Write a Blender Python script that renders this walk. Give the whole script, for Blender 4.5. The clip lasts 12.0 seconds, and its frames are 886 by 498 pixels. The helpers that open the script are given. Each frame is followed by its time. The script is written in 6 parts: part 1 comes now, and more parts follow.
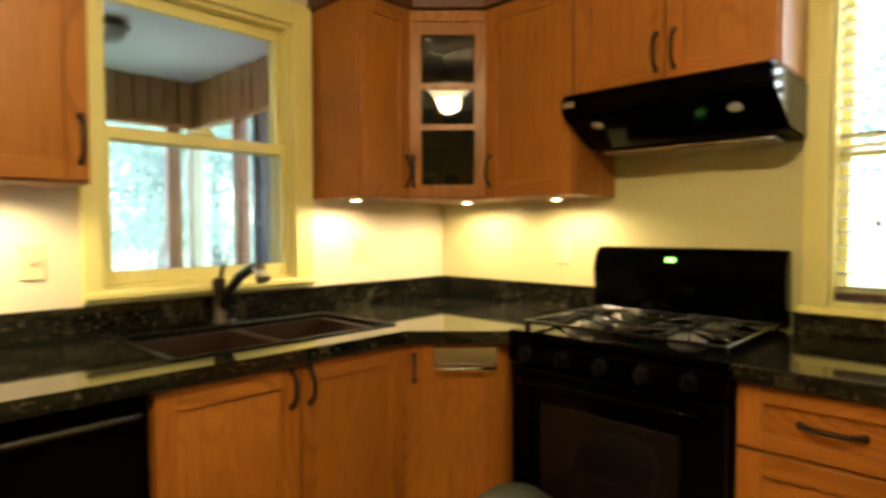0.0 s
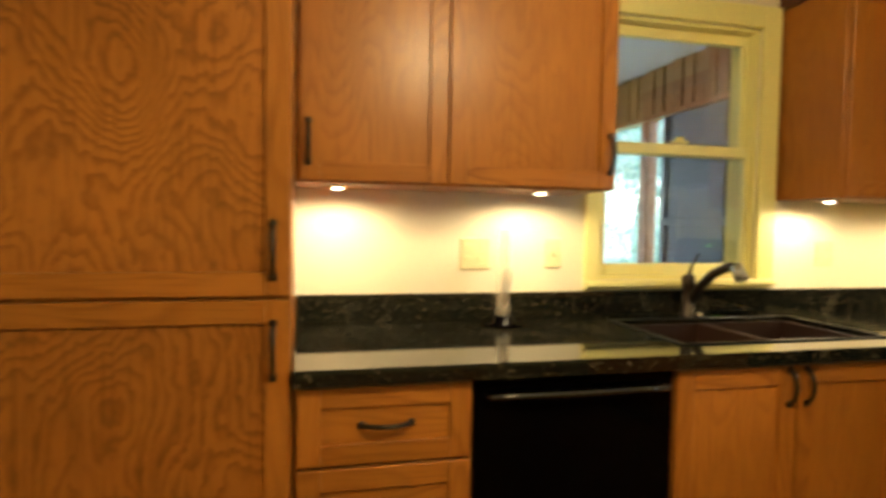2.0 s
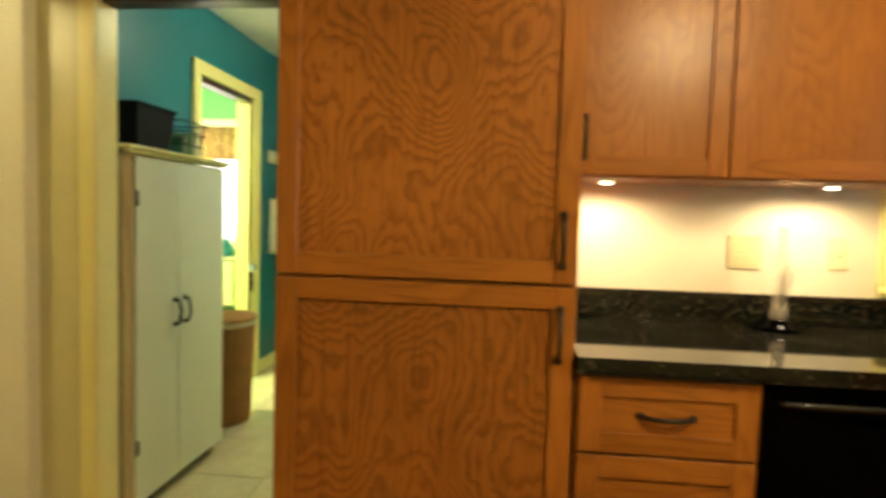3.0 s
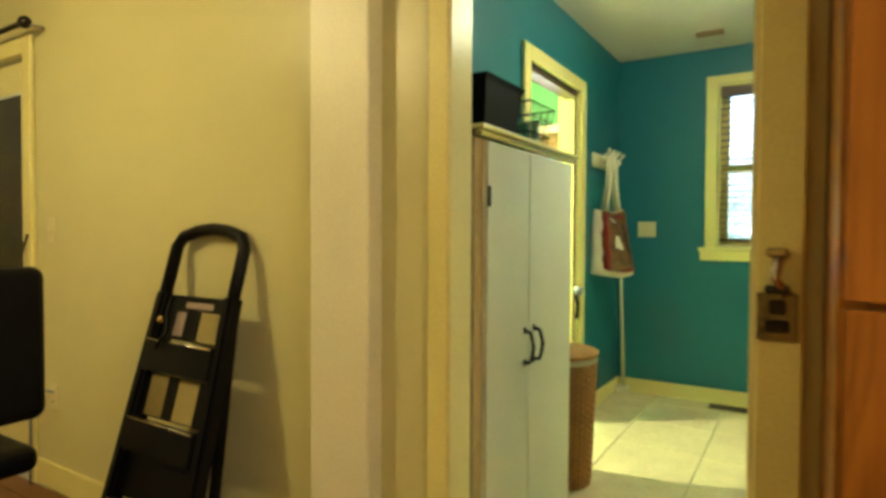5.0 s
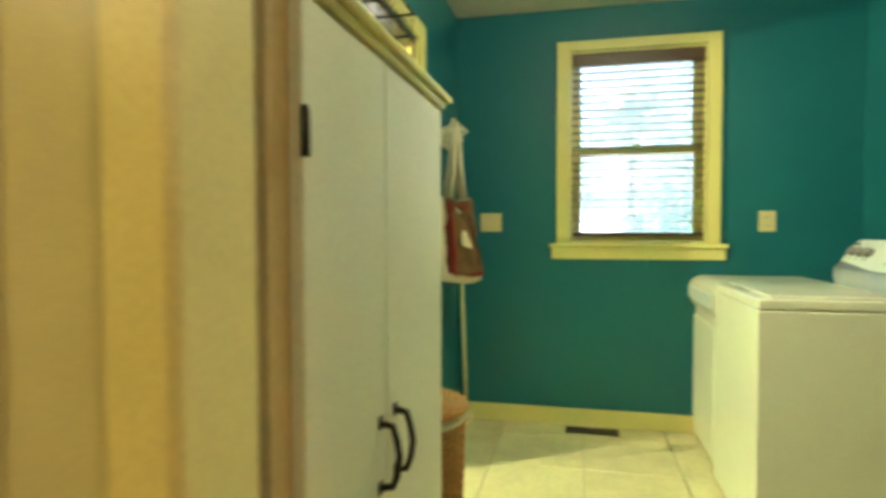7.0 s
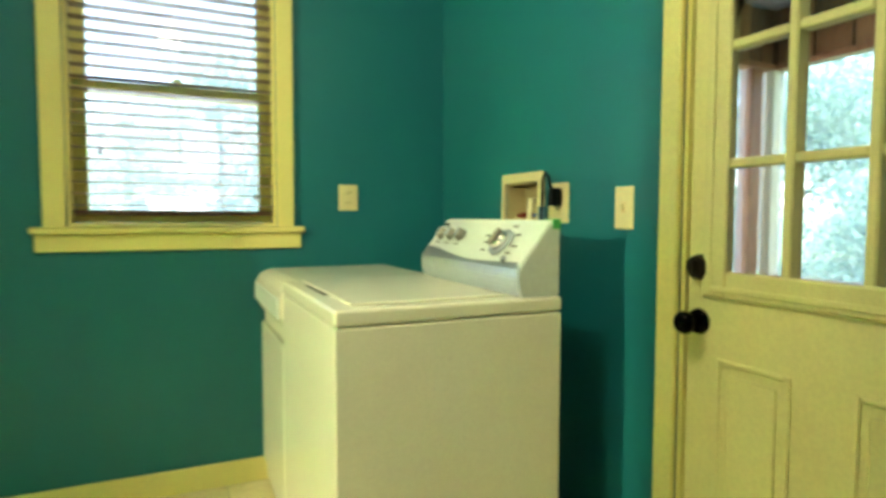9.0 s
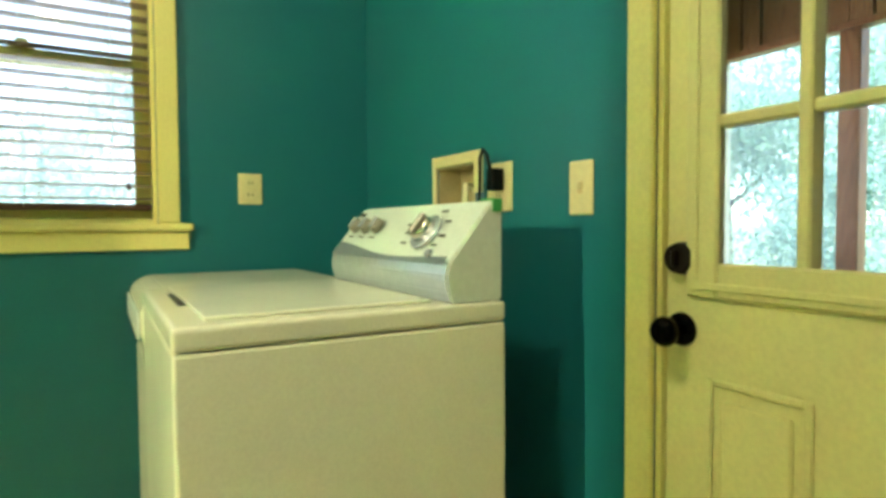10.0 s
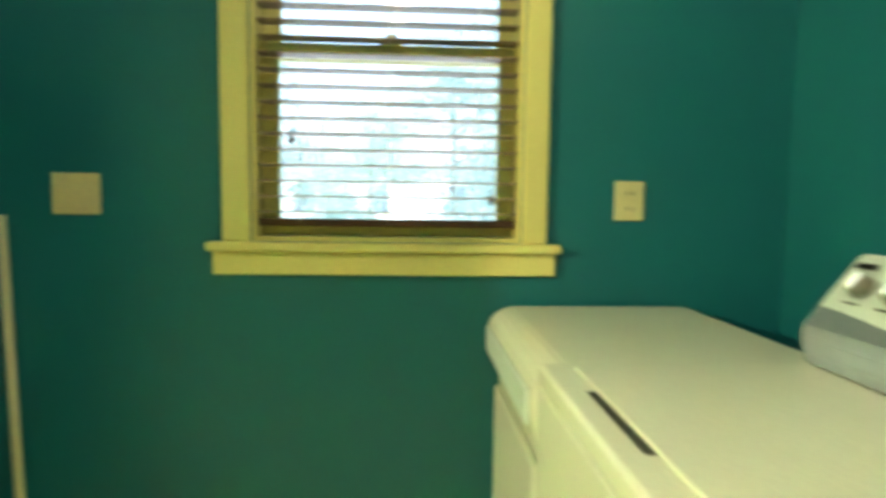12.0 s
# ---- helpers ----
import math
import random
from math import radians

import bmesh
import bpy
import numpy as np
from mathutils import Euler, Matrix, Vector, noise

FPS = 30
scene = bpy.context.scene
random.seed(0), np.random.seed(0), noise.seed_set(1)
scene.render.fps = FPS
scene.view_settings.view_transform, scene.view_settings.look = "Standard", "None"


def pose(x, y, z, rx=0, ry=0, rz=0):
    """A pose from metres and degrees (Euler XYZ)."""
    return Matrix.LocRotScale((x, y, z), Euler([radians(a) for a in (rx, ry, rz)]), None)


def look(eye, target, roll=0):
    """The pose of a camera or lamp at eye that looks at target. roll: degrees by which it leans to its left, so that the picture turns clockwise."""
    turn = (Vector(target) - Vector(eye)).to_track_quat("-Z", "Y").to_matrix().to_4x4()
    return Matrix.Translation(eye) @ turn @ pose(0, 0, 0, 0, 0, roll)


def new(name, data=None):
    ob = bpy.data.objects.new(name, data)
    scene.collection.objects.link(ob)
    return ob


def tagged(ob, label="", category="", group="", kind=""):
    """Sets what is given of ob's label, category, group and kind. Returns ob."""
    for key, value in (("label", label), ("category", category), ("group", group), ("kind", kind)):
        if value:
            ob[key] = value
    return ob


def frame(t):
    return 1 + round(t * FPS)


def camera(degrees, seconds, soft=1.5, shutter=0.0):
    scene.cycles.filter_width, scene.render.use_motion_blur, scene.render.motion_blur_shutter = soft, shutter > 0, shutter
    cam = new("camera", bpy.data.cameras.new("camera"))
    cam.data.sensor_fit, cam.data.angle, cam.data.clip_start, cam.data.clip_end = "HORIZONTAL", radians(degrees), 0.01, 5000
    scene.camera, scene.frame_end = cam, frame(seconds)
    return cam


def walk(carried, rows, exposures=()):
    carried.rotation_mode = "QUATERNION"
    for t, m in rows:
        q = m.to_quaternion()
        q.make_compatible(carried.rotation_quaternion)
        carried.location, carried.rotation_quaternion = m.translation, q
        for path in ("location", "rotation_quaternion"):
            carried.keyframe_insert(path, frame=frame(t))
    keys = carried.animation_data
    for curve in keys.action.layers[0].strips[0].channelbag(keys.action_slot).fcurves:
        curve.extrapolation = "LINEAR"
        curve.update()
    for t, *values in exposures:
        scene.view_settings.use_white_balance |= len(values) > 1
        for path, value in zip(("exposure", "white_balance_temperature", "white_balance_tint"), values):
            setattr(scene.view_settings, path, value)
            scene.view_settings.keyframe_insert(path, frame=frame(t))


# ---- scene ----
cam = camera(74.1, 12.0, soft=3.4, shutter=0.5)
PATH = [
    (0, (-0.056, 1.240, 1.260), (-1.430, 2.692, 1.187), -0.1),
    (0.5, (-0.066, 1.141, 1.279), (-1.647, 2.362, 1.194), 0.3),
    (1, (-0.11, 1.020, 1.28), (-1.843, 2.013, 1.193), 0.4),
    (1.5, (-0.105, 0.912, 1.252), (-1.969, 1.633, 1.189), 0.1),
    (2, (-0.086, 0.758, 1.27), (-2.03, 1.221, 1.178), 0.9),
    (2.5, (-0.051, 0.616, 1.262), (-2.041, 0.782, 1.158), 1.4),
    (3, (-0.036, 0.540, 1.254), (-2.024, 0.342, 1.137), 1.7),
    (3.5, (-0.116, 0.369, 1.235), (-2.059, -0.09, 1.123), 1.0),
    (3.7, (-0.175, 0.299, 1.229), (-2.093, -0.257, 1.113), 1.0),
    (5.3, (-0.772, -0.17, 1.163), (-2.459, -1.245, 1.119), 0.2),
    (5.5, (-0.856, -0.232, 1.16), (-2.559, -1.28, 1.114), 0.2),
    (6, (-1.097, -0.367, 1.15), (-2.857, -1.315, 1.106), 0.1),
    (6.5, (-1.33, -0.469, 1.156), (-3.171, -1.248, 1.101), 0.2),
    (7, (-1.546, -0.558, 1.166), (-3.494, -1.004, 1.101), -0.1),
    (7.5, (-1.768, -0.544, 1.166), (-3.765, -0.618, 1.087), 0.0),
    (7.7, (-1.9, -0.515, 1.163), (-3.898, -0.441, 1.076), 0.3),
    (9.3, (-2.645, -0.201, 1.106), (-4.398, 0.755, 1.014), 0.1),
    (9.5, (-2.705, -0.163, 1.086), (-4.433, 0.841, 1.008), 0.0),
    (10, (-2.865, -0.022, 1.07), (-4.589, 0.987, 0.992), -0.3),
    (10.5, (-2.984, 0.022, 1.076), (-4.751, 0.955, 0.999), 0.3),
    (11, (-3.159, -0.001, 1.099), (-4.992, 0.795, 1.013), 0.6),
    (11.5, (-3.318, -0.063, 1.128), (-5.242, 0.473, 1.032), 0.4),
    (12, (-3.45, -0.165, 1.205), (-5.443, -0.05, 1.041), 0.8),
]
walk(cam, [(t, look(eye, target, roll)) for t, eye, target, roll in PATH], exposures=[(0.0, 3.0), (3.7, 3.0), (5.3, 3.06), (6.5, 3.05), (7.4, 2.95), (9.5, 2.9), (11.0, 2.75), (12.0, 2.72)])

# ---- world, sun, exposure ----
world = bpy.data.worlds.new("sky")
scene.world = world
world.use_nodes = True
wn = world.node_tree.nodes
sky = wn.new("ShaderNodeTexSky")
sky.sky_type, sky.sun_disc = "NISHITA", False
sky.sun_elevation, sky.sun_rotation = radians(52), radians(122)
wn["Background"].inputs["Strength"].default_value = 0.15
world.node_tree.links.new(sky.outputs[0], wn["Background"].inputs["Color"])
sun = new("sun", bpy.data.lights.new("sun", "SUN"))
sun.data.energy, sun.data.angle, sun.data.color = 5.0, radians(3.0), (0.92, 0.97, 1.0)
sun.rotation_euler = (radians(38), 0, radians(58))

WARM = (1.0, 0.81, 0.40)


def lamp(name, kind, loc, energy, radius=0.05, color=WARM, rot=(0, 0, 0), size=None, spot=None):
    d = bpy.data.lights.new(name, kind)
    d.energy, d.color = energy, color
    if kind in ("POINT", "SPOT"):
        d.shadow_soft_size = radius
    if spot:
        d.spot_size, d.spot_blend = radians(spot), 0.45
    if size:
        d.shape, d.size, d.size_y = "RECTANGLE", size[0], size[1]
    ob = new(name, d)
    ob.location, ob.rotation_euler = loc, [radians(a) for a in rot]
    return ob


lamp("kitchen_bulb", "POINT", (-0.22, 1.45, 2.225), 11.2, 0.09, (1.0, 0.785, 0.40))
lamp("hall_bulb", "POINT", (-0.5, -2.35, 2.32), 7.6, 0.09, (1.0, 0.83, 0.38))
lamp("laundry_bulb", "POINT", (-3.42, -0.24, 2.32), 4.0, 0.07, (0.94, 0.97, 0.66))
lamp("bath_bulb", "POINT", (-3.22, -2.68, 1.80), 36, 0.03, (1.0, 0.92, 0.50))
PUCKS = [(-1.93, 0.86), (-1.93, 1.53), (-1.95, 2.73), (-1.80, 3.24), (-1.33, 3.24)]
for px_, py_ in PUCKS:
    lamp("puck_bulb", "SPOT", (px_, py_, 1.358), 1.4, 0.02, (1.0, 0.80, 0.49), spot=176)

# ---- materials ----


def nodes_of(name):
    m = bpy.data.materials.new(name)
    m.use_nodes = True
    nt = m.node_tree
    return m, nt, nt.nodes, nt.nodes["Principled BSDF"]


def coords(nt, scale=(1, 1, 1), rand=True):
    n = nt.nodes
    tc, mp = n.new("ShaderNodeTexCoord"), n.new("ShaderNodeMapping")
    mp.inputs["Scale"].default_value = scale
    nt.links.new(tc.outputs["Object"], mp.inputs["Vector"])
    if rand:
        oi, mu = n.new("ShaderNodeObjectInfo"), n.new("ShaderNodeMath")
        mu.operation = "MULTIPLY"
        mu.inputs[1].default_value = 37.0
        nt.links.new(oi.outputs["Random"], mu.inputs[0])
        nt.links.new(mu.outputs[0], mp.inputs["Location"])
    return mp.outputs[0]


def noise_tex(nt, vec, scale, detail=3.0, rough=0.55):
    t = nt.nodes.new("ShaderNodeTexNoise")
    t.inputs["Scale"].default_value, t.inputs["Detail"].default_value = scale, detail
    t.inputs["Roughness"].default_value = rough
    nt.links.new(vec, t.inputs["Vector"])
    return t.outputs["Fac"]


def ramp(nt, fac, stops):
    r = nt.nodes.new("ShaderNodeValToRGB")
    e = r.color_ramp.elements
    while len(e) < len(stops):
        e.new(0.5)
    for el, (p, c) in zip(e, stops):
        el.position, el.color = p, (*c, 1)
    nt.links.new(fac, r.inputs[0])
    return r.outputs[0]


def mixc(nt, fac, a, b, mode="MIX"):
    m = nt.nodes.new("ShaderNodeMix")
    m.data_type, m.blend_type = "RGBA", mode
    for sock, v in ((m.inputs[0], fac), (m.inputs[6], a), (m.inputs[7], b)):
        if isinstance(v, (int, float)):
            sock.default_value = v
        elif isinstance(v, tuple):
            sock.default_value = (*v, 1)
        else:
            nt.links.new(v, sock)
    return m.outputs[2]


def bump(nt, bsdf, height, strength=0.2, dist=0.002):
    b = nt.nodes.new("ShaderNodeBump")
    b.inputs["Strength"].default_value, b.inputs["Distance"].default_value = strength, dist
    nt.links.new(height, b.inputs["Height"])
    nt.links.new(b.outputs[0], bsdf.inputs["Normal"])


def surface(name, color, rough=0.5, metal=0.0, vary=0.12, big=1.5, fine=60.0, bumpy=0.15, spec=0.5, scale=(1, 1, 1)):
    """A plain surface with stains at a large scale and grain at a fine one."""
    m, nt, n, b = nodes_of(name)
    v = coords(nt, scale)
    f1, f2 = noise_tex(nt, v, big), noise_tex(nt, v, fine, 2)
    lo = tuple(c * (1 - vary) for c in color)
    hi = tuple(min(1, c * (1 + vary)) for c in color)
    c1 = ramp(nt, f1, [(0.3, lo), (0.7, hi)])
    c2 = mixc(nt, 0.25, c1, ramp(nt, f2, [(0.35, tuple(c * 0.75 for c in color)), (0.65, hi)]))
    nt.links.new(c2, b.inputs["Base Color"])
    rr = ramp(nt, f1, [(0.3, (rough * 0.85,) * 3), (0.7, (min(1, rough * 1.15),) * 3)])
    nt.links.new(rr, b.inputs["Roughness"])
    b.inputs["Metallic"].default_value = metal
    b.inputs["Specular IOR Level"].default_value = spec
    if bumpy:
        bump(nt, b, f2, bumpy, 0.001)
    return m


def oak(name, along, light=(0.41, 0.146, 0.021), dark=(0.185, 0.057, 0.008), rings=9.0, contrast=0.75, across=3.2, length=0.75, jag=0.0, plain=0.85):
    """Flat-sawn oak: growth rings are level lines of a stretched field, ragged by jag; pores run along the grain."""
    m, nt, n, b = nodes_of(name)
    st = [across] * 3
    st[along] = length
    f = noise_tex(nt, coords(nt, tuple(st)), 1.0, 2.2, 0.42)
    if jag:
        js = [34.0] * 3
        js[along] = 15.0
        jn, ja = noise_tex(nt, coords(nt, tuple(js)), 1.0, 2.0), n.new("ShaderNodeMath")
        ja.operation = "MULTIPLY_ADD"
        ja.inputs[1].default_value = jag
        nt.links.new(jn, ja.inputs[0])
        nt.links.new(f, ja.inputs[2])
        f = ja.outputs[0]
    mu, fr = n.new("ShaderNodeMath"), n.new("ShaderNodeMath")
    mu.operation, fr.operation = "MULTIPLY", "FRACT"
    mu.inputs[1].default_value = rings * 3.6
    nt.links.new(f, mu.inputs[0])
    nt.links.new(mu.outputs[0], fr.inputs[0])
    mid = tuple((a * contrast + c * (1 - contrast)) for a, c in zip(dark, light))
    rc = ramp(nt, fr.outputs[0], [(0.0, light), (0.40, tuple(0.88 * a + 0.12 * c for a, c in zip(light, mid))), (0.80, mid), (1.0, light)])
    patch = noise_tex(nt, coords(nt, (2.3, 2.3, 1.4)), 1.0, 1)
    rc = mixc(nt, ramp(nt, patch, [(0.35, (plain,) * 3), (0.65, (plain * 0.12,) * 3)]), rc, tuple(0.78 * p + 0.22 * q for p, q in zip(light, dark)))
    sp = [140.0, 140.0, 140.0]
    sp[along] = 5.0
    pores = noise_tex(nt, coords(nt, tuple(sp)), 1.0, 2)
    c2 = mixc(nt, ramp(nt, pores, [(0.52, (0, 0, 0)), (0.72, (0.55, 0.55, 0.55))]), rc, dark)
    tone = noise_tex(nt, coords(nt, (1.2, 1.2, 1.2)), 1.0, 2)
    c3 = mixc(nt, 1.0, c2, ramp(nt, tone, [(0.3, (0.82, 0.80, 0.78)), (0.7, (1.1, 1.08, 1.05))]), "MULTIPLY")
    nt.links.new(c3, b.inputs["Base Color"])
    rough = ramp(nt, tone, [(0.3, (0.28,) * 3), (0.7, (0.38,) * 3)])
    nt.links.new(rough, b.inputs["Roughness"])
    b.inputs["Specular IOR Level"].default_value = 0.30
    bump(nt, b, pores, 0.15, 0.001)
    return m


def glow(name, color, strength):
    m, nt, n, b = nodes_of(name)
    b.inputs["Base Color"].default_value = (*color, 1)
    b.inputs["Emission Color"].default_value = (*color, 1)
    b.inputs["Emission Strength"].default_value = strength
    return m


def pane_mat(name, tint=(1, 1, 1), ior=1.5):
    m, nt, n, b = nodes_of(name)
    n.remove(b)
    tr, gl, fr, mx = n.new("ShaderNodeBsdfTransparent"), n.new("ShaderNodeBsdfGlossy"), n.new("ShaderNodeFresnel"), n.new("ShaderNodeMixShader")
    tr.inputs[0].default_value = (*tint, 1)
    gl.inputs["Roughness"].default_value = 0.02
    fr.inputs["IOR"].default_value = ior
    nt.links.new(fr.outputs[0], mx.inputs[0])
    nt.links.new(tr.outputs[0], mx.inputs[1])
    nt.links.new(gl.outputs[0], mx.inputs[2])
    nt.links.new(mx.outputs[0], n["Material Output"].inputs["Surface"])
    return m


def granite_mat():
    m, nt, n, b = nodes_of("granite")
    v = coords(nt, rand=False)
    f1, f2 = noise_tex(nt, v, 9, 4, 0.7), noise_tex(nt, v, 90, 3, 0.7)
    base = ramp(nt, f1, [(0.35, (0.002, 0.0026, 0.002)), (0.55, (0.005, 0.0062, 0.0045)), (0.75, (0.045, 0.038, 0.025))])
    c = mixc(nt, ramp(nt, f2, [(0.58, (0, 0, 0)), (0.68, (0.9, 0.9, 0.9))]), base, (0.13, 0.095, 0.06))
    nt.links.new(c, b.inputs["Base Color"])
    b.inputs["Roughness"].default_value = 0.045
    return m


OAK_V, OAK_H, OAK_Y = oak("oak_upright", 2), oak("oak_crosswise_x", 0), oak("oak_crosswise_y", 1)
# Bolder pantry figure; the weaker light there is also put into its tone.
OAK_PANTRY = oak("oak_veneer_strong_figure_shaded", 2, (0.38, 0.132, 0.020), (0.105, 0.030, 0.005), 13.0, 0.66, 2.2, 1.35, 0.04, 0.40)
OAK_PANEL = oak("oak_panel", 2, (0.42, 0.152, 0.023), (0.20, 0.062, 0.009), 12.0, 0.42, 3.4, 0.8, 0.03, 0.9)
GRANITE = granite_mat()
CROWN = surface("dark_stained_wood", (0.10, 0.03, 0.014), 0.4, vary=0.3, fine=90)
WALL_CREAM = surface("cream_wall_paint", (0.78, 0.685, 0.49), 0.6, vary=0.04, fine=240, bumpy=0.10)
WALL_OLIVE = surface("beige_wall_paint", (0.64, 0.585, 0.29), 0.36, vary=0.02, fine=240, bumpy=0.10)
TEAL = surface("teal_wall_paint", (0.008, 0.150, 0.195), 0.42, vary=0.07, fine=220, bumpy=0.14)
GREEN = surface("green_wall_paint", (0.10, 0.34, 0.13), 0.5, vary=0.05, fine=240)
TRIM = surface("cream_trim_paint", (0.82, 0.73, 0.29), 0.34, vary=0.05, fine=120, bumpy=0.05)
WHITE_PAINT = surface("white_trim_paint", (0.82, 0.76, 0.52), 0.4, vary=0.05, fine=120, bumpy=0.05)
DOOR_PAINT = surface("cream_door_paint", (0.82, 0.74, 0.36), 0.35, vary=0.04, fine=120, bumpy=0.04)
CEIL = surface("ceiling_paint", (0.74, 0.72, 0.62), 0.8, vary=0.05, fine=160, bumpy=0.25)
GROUT = surface("grout", (0.50, 0.46, 0.34), 0.9, vary=0.2)
TILE = surface("cream_floor_tile", (0.76, 0.68, 0.42), 0.22, vary=0.12, big=5, fine=45, bumpy=0.06)
WOODFLOOR = oak("floor_board_wood", 1, (0.20, 0.075, 0.022), (0.10, 0.034, 0.010), 8)
BLACK = surface("black_enamel", (0.0008, 0.0008, 0.001), 0.10, vary=0.2, bumpy=0.01, spec=0.06)
BLACK_MATTE = surface("black_plastic", (0.003, 0.003, 0.0035), 0.42, vary=0.25, bumpy=0.1, spec=0.18)
BLACK_GLOSS = surface("black_gloss", (0.01, 0.01, 0.01), 0.14, vary=0.2, bumpy=0.0, spec=0.9)
IRON = surface("cast_iron", (0.004, 0.004, 0.004), 0.25, 0.0, vary=0.3)
BRONZE = surface("dark_bronze", (0.045, 0.035, 0.028), 0.35, 0.9, vary=0.3)
CHROME = surface("chrome", (0.72, 0.70, 0.66), 0.12, 1.0, vary=0.05, bumpy=0.0)
STEEL = surface("brushed_steel", (0.55, 0.53, 0.49), 0.3, 1.0, vary=0.08, bumpy=0.04)
BRASS = surface("aged_brass", (0.55, 0.42, 0.22), 0.25, 0.9, vary=0.2)
COPPER = surface("copper_sink", (0.03, 0.012, 0.007), 0.45, 0.2, vary=0.25)
ENAMEL = surface("white_enamel", (0.84, 0.83, 0.70), 0.2, vary=0.03, fine=200, bumpy=0.03)
CONSOLE = surface("pale_grey_console", (0.70, 0.77, 0.75), 0.3, vary=0.03, bumpy=0.02)
SILVER = surface("silver_plastic", (0.50, 0.56, 0.64), 0.24, 0.45, vary=0.06, bumpy=0.02)
PLATE = surface("ivory_plastic", (0.72, 0.64, 0.36), 0.35, vary=0.04, bumpy=0.0)
CABWHITE = surface("white_melamine", (0.80, 0.80, 0.66), 0.5, vary=0.03, fine=150, bumpy=0.04)
PLYEDGE = surface("raw_birch_edge", (0.66, 0.50, 0.26), 0.5, vary=0.15, fine=80)
GLASS = pane_mat("window_glass")
CABGLASS = pane_mat("cabinet_glass", (0.5, 0.54, 0.46), 1.5)
SLAT = surface("blind_slat_wood", (0.30, 0.21, 0.14), 0.4, vary=0.12, fine=50)
SLAT_W = surface("pale_blind_slat", (0.72, 0.66, 0.48), 0.4, vary=0.06, fine=50)
DARKWOOD = surface("dark_walnut_rail", (0.075, 0.035, 0.02), 0.35, vary=0.25, fine=80)
WICKER = surface("wicker", (0.40, 0.19, 0.045), 0.55, vary=0.3, big=12, fine=90, bumpy=0.3)
CANVAS = surface("canvas_cloth", (0.72, 0.66, 0.50), 0.85, vary=0.08, big=8, fine=260, bumpy=0.35)
RED_CLOTH = surface("red_print", (0.22, 0.02, 0.014), 0.8, vary=0.3, big=14, fine=180)
BROWN_CLOTH = surface("brown_print", (0.14, 0.075, 0.03), 0.8, vary=0.6, big=16, fine=180)
LAMPGLASS = glow("lit_lamp_glass", (1.0, 0.80, 0.45), 2.5)
PUCKGLOW = glow("lit_puck", (1.0, 0.86, 0.58), 2.5)

# ---- mesh helpers ----


def box(bm, x0, x1, y0, y1, z0, z1, bev=0.0, mi=0, seg=1):
    m = Matrix.LocRotScale(((x0 + x1) / 2, (y0 + y1) / 2, (z0 + z1) / 2), None, (abs(x1 - x0), abs(y1 - y0), abs(z1 - z0)))
    vs = bmesh.ops.create_cube(bm, size=1, matrix=m)["verts"]
    fs = {f for v in vs for f in v.link_faces}
    if bev:
        es = list({e for v in vs for e in v.link_edges})
        r = bmesh.ops.bevel(bm, geom=es, offset=bev, segments=seg, affect="EDGES", profile=0.5)
        fs = {f for f in fs if f.is_valid} | set(r["faces"])
    for f in fs:
        f.material_index = mi
    return bm


def boxes(*dims, bev=0.0, seg=1):
    bm = bmesh.new()
    for d in dims:
        box(bm, *d[:6], bev=bev, mi=d[6] if len(d) > 6 else 0, seg=seg)
    return bm


def cyl(bm, p0, p1, r0, r1=None, seg=16, mi=0, caps=True):
    p0, p1 = Vector(p0), Vector(p1)
    d = p1 - p0
    m = Matrix.Translation((p0 + p1) / 2) @ d.to_track_quat("Z", "Y").to_matrix().to_4x4()
    vs = bmesh.ops.create_cone(bm, cap_ends=caps, segments=seg, radius1=r0, radius2=r0 if r1 is None else r1, depth=d.length, matrix=m)["verts"]
    for f in {f for v in vs for f in v.link_faces}:
        f.material_index, f.smooth = mi, len(f.verts) == 4
    return bm


def tube(bm, pts, r, seg=8, mi=0, taper=None):
    """A round bar along the points."""
    pts = [Vector(p) for p in pts]
    rings = []
    side = None
    for i, p in enumerate(pts):
        d = (pts[min(i + 1, len(pts) - 1)] - pts[max(i - 1, 0)]).normalized()
        if side is None:
            side = d.orthogonal().normalized()
        side = (side - d * side.dot(d)).normalized()
        up = d.cross(side)
        rr = r if taper is None else r * (1 + (taper - 1) * i / (len(pts) - 1))
        rings.append([bm.verts.new(p + (side * math.cos(a) + up * math.sin(a)) * rr) for a in [2 * math.pi * k / seg for k in range(seg)]])
    for a, b in zip(rings, rings[1:]):
        for k in range(seg):
            f = bm.faces.new((a[k], a[(k + 1) % seg], b[(k + 1) % seg], b[k]))
            f.material_index, f.smooth = mi, True
    for ring, flip in ((rings[0], True), (rings[-1], False)):
        f = bm.faces.new(ring[::-1] if flip else ring)
        f.material_index = mi
    return bm


def lathe(bm, centre, profile, seg=24, mi=0):
    """Turns a profile of (radius, height) about the upright through centre."""
    c = Vector(centre)
    rings = [[bm.verts.new(c + Vector((r * math.cos(2 * math.pi * k / seg), r * math.sin(2 * math.pi * k / seg), h))) for k in range(seg)] for r, h in profile]
    for a, b in zip(rings, rings[1:]):
        for k in range(seg):
            f = bm.faces.new((a[k], a[(k + 1) % seg], b[(k + 1) % seg], b[k]))
            f.material_index, f.smooth = mi, True
    for ring, flip in ((rings[0], True), (rings[-1], False)):
        f = bm.faces.new(ring[::-1] if flip else ring)
        f.material_index = mi
    return bm


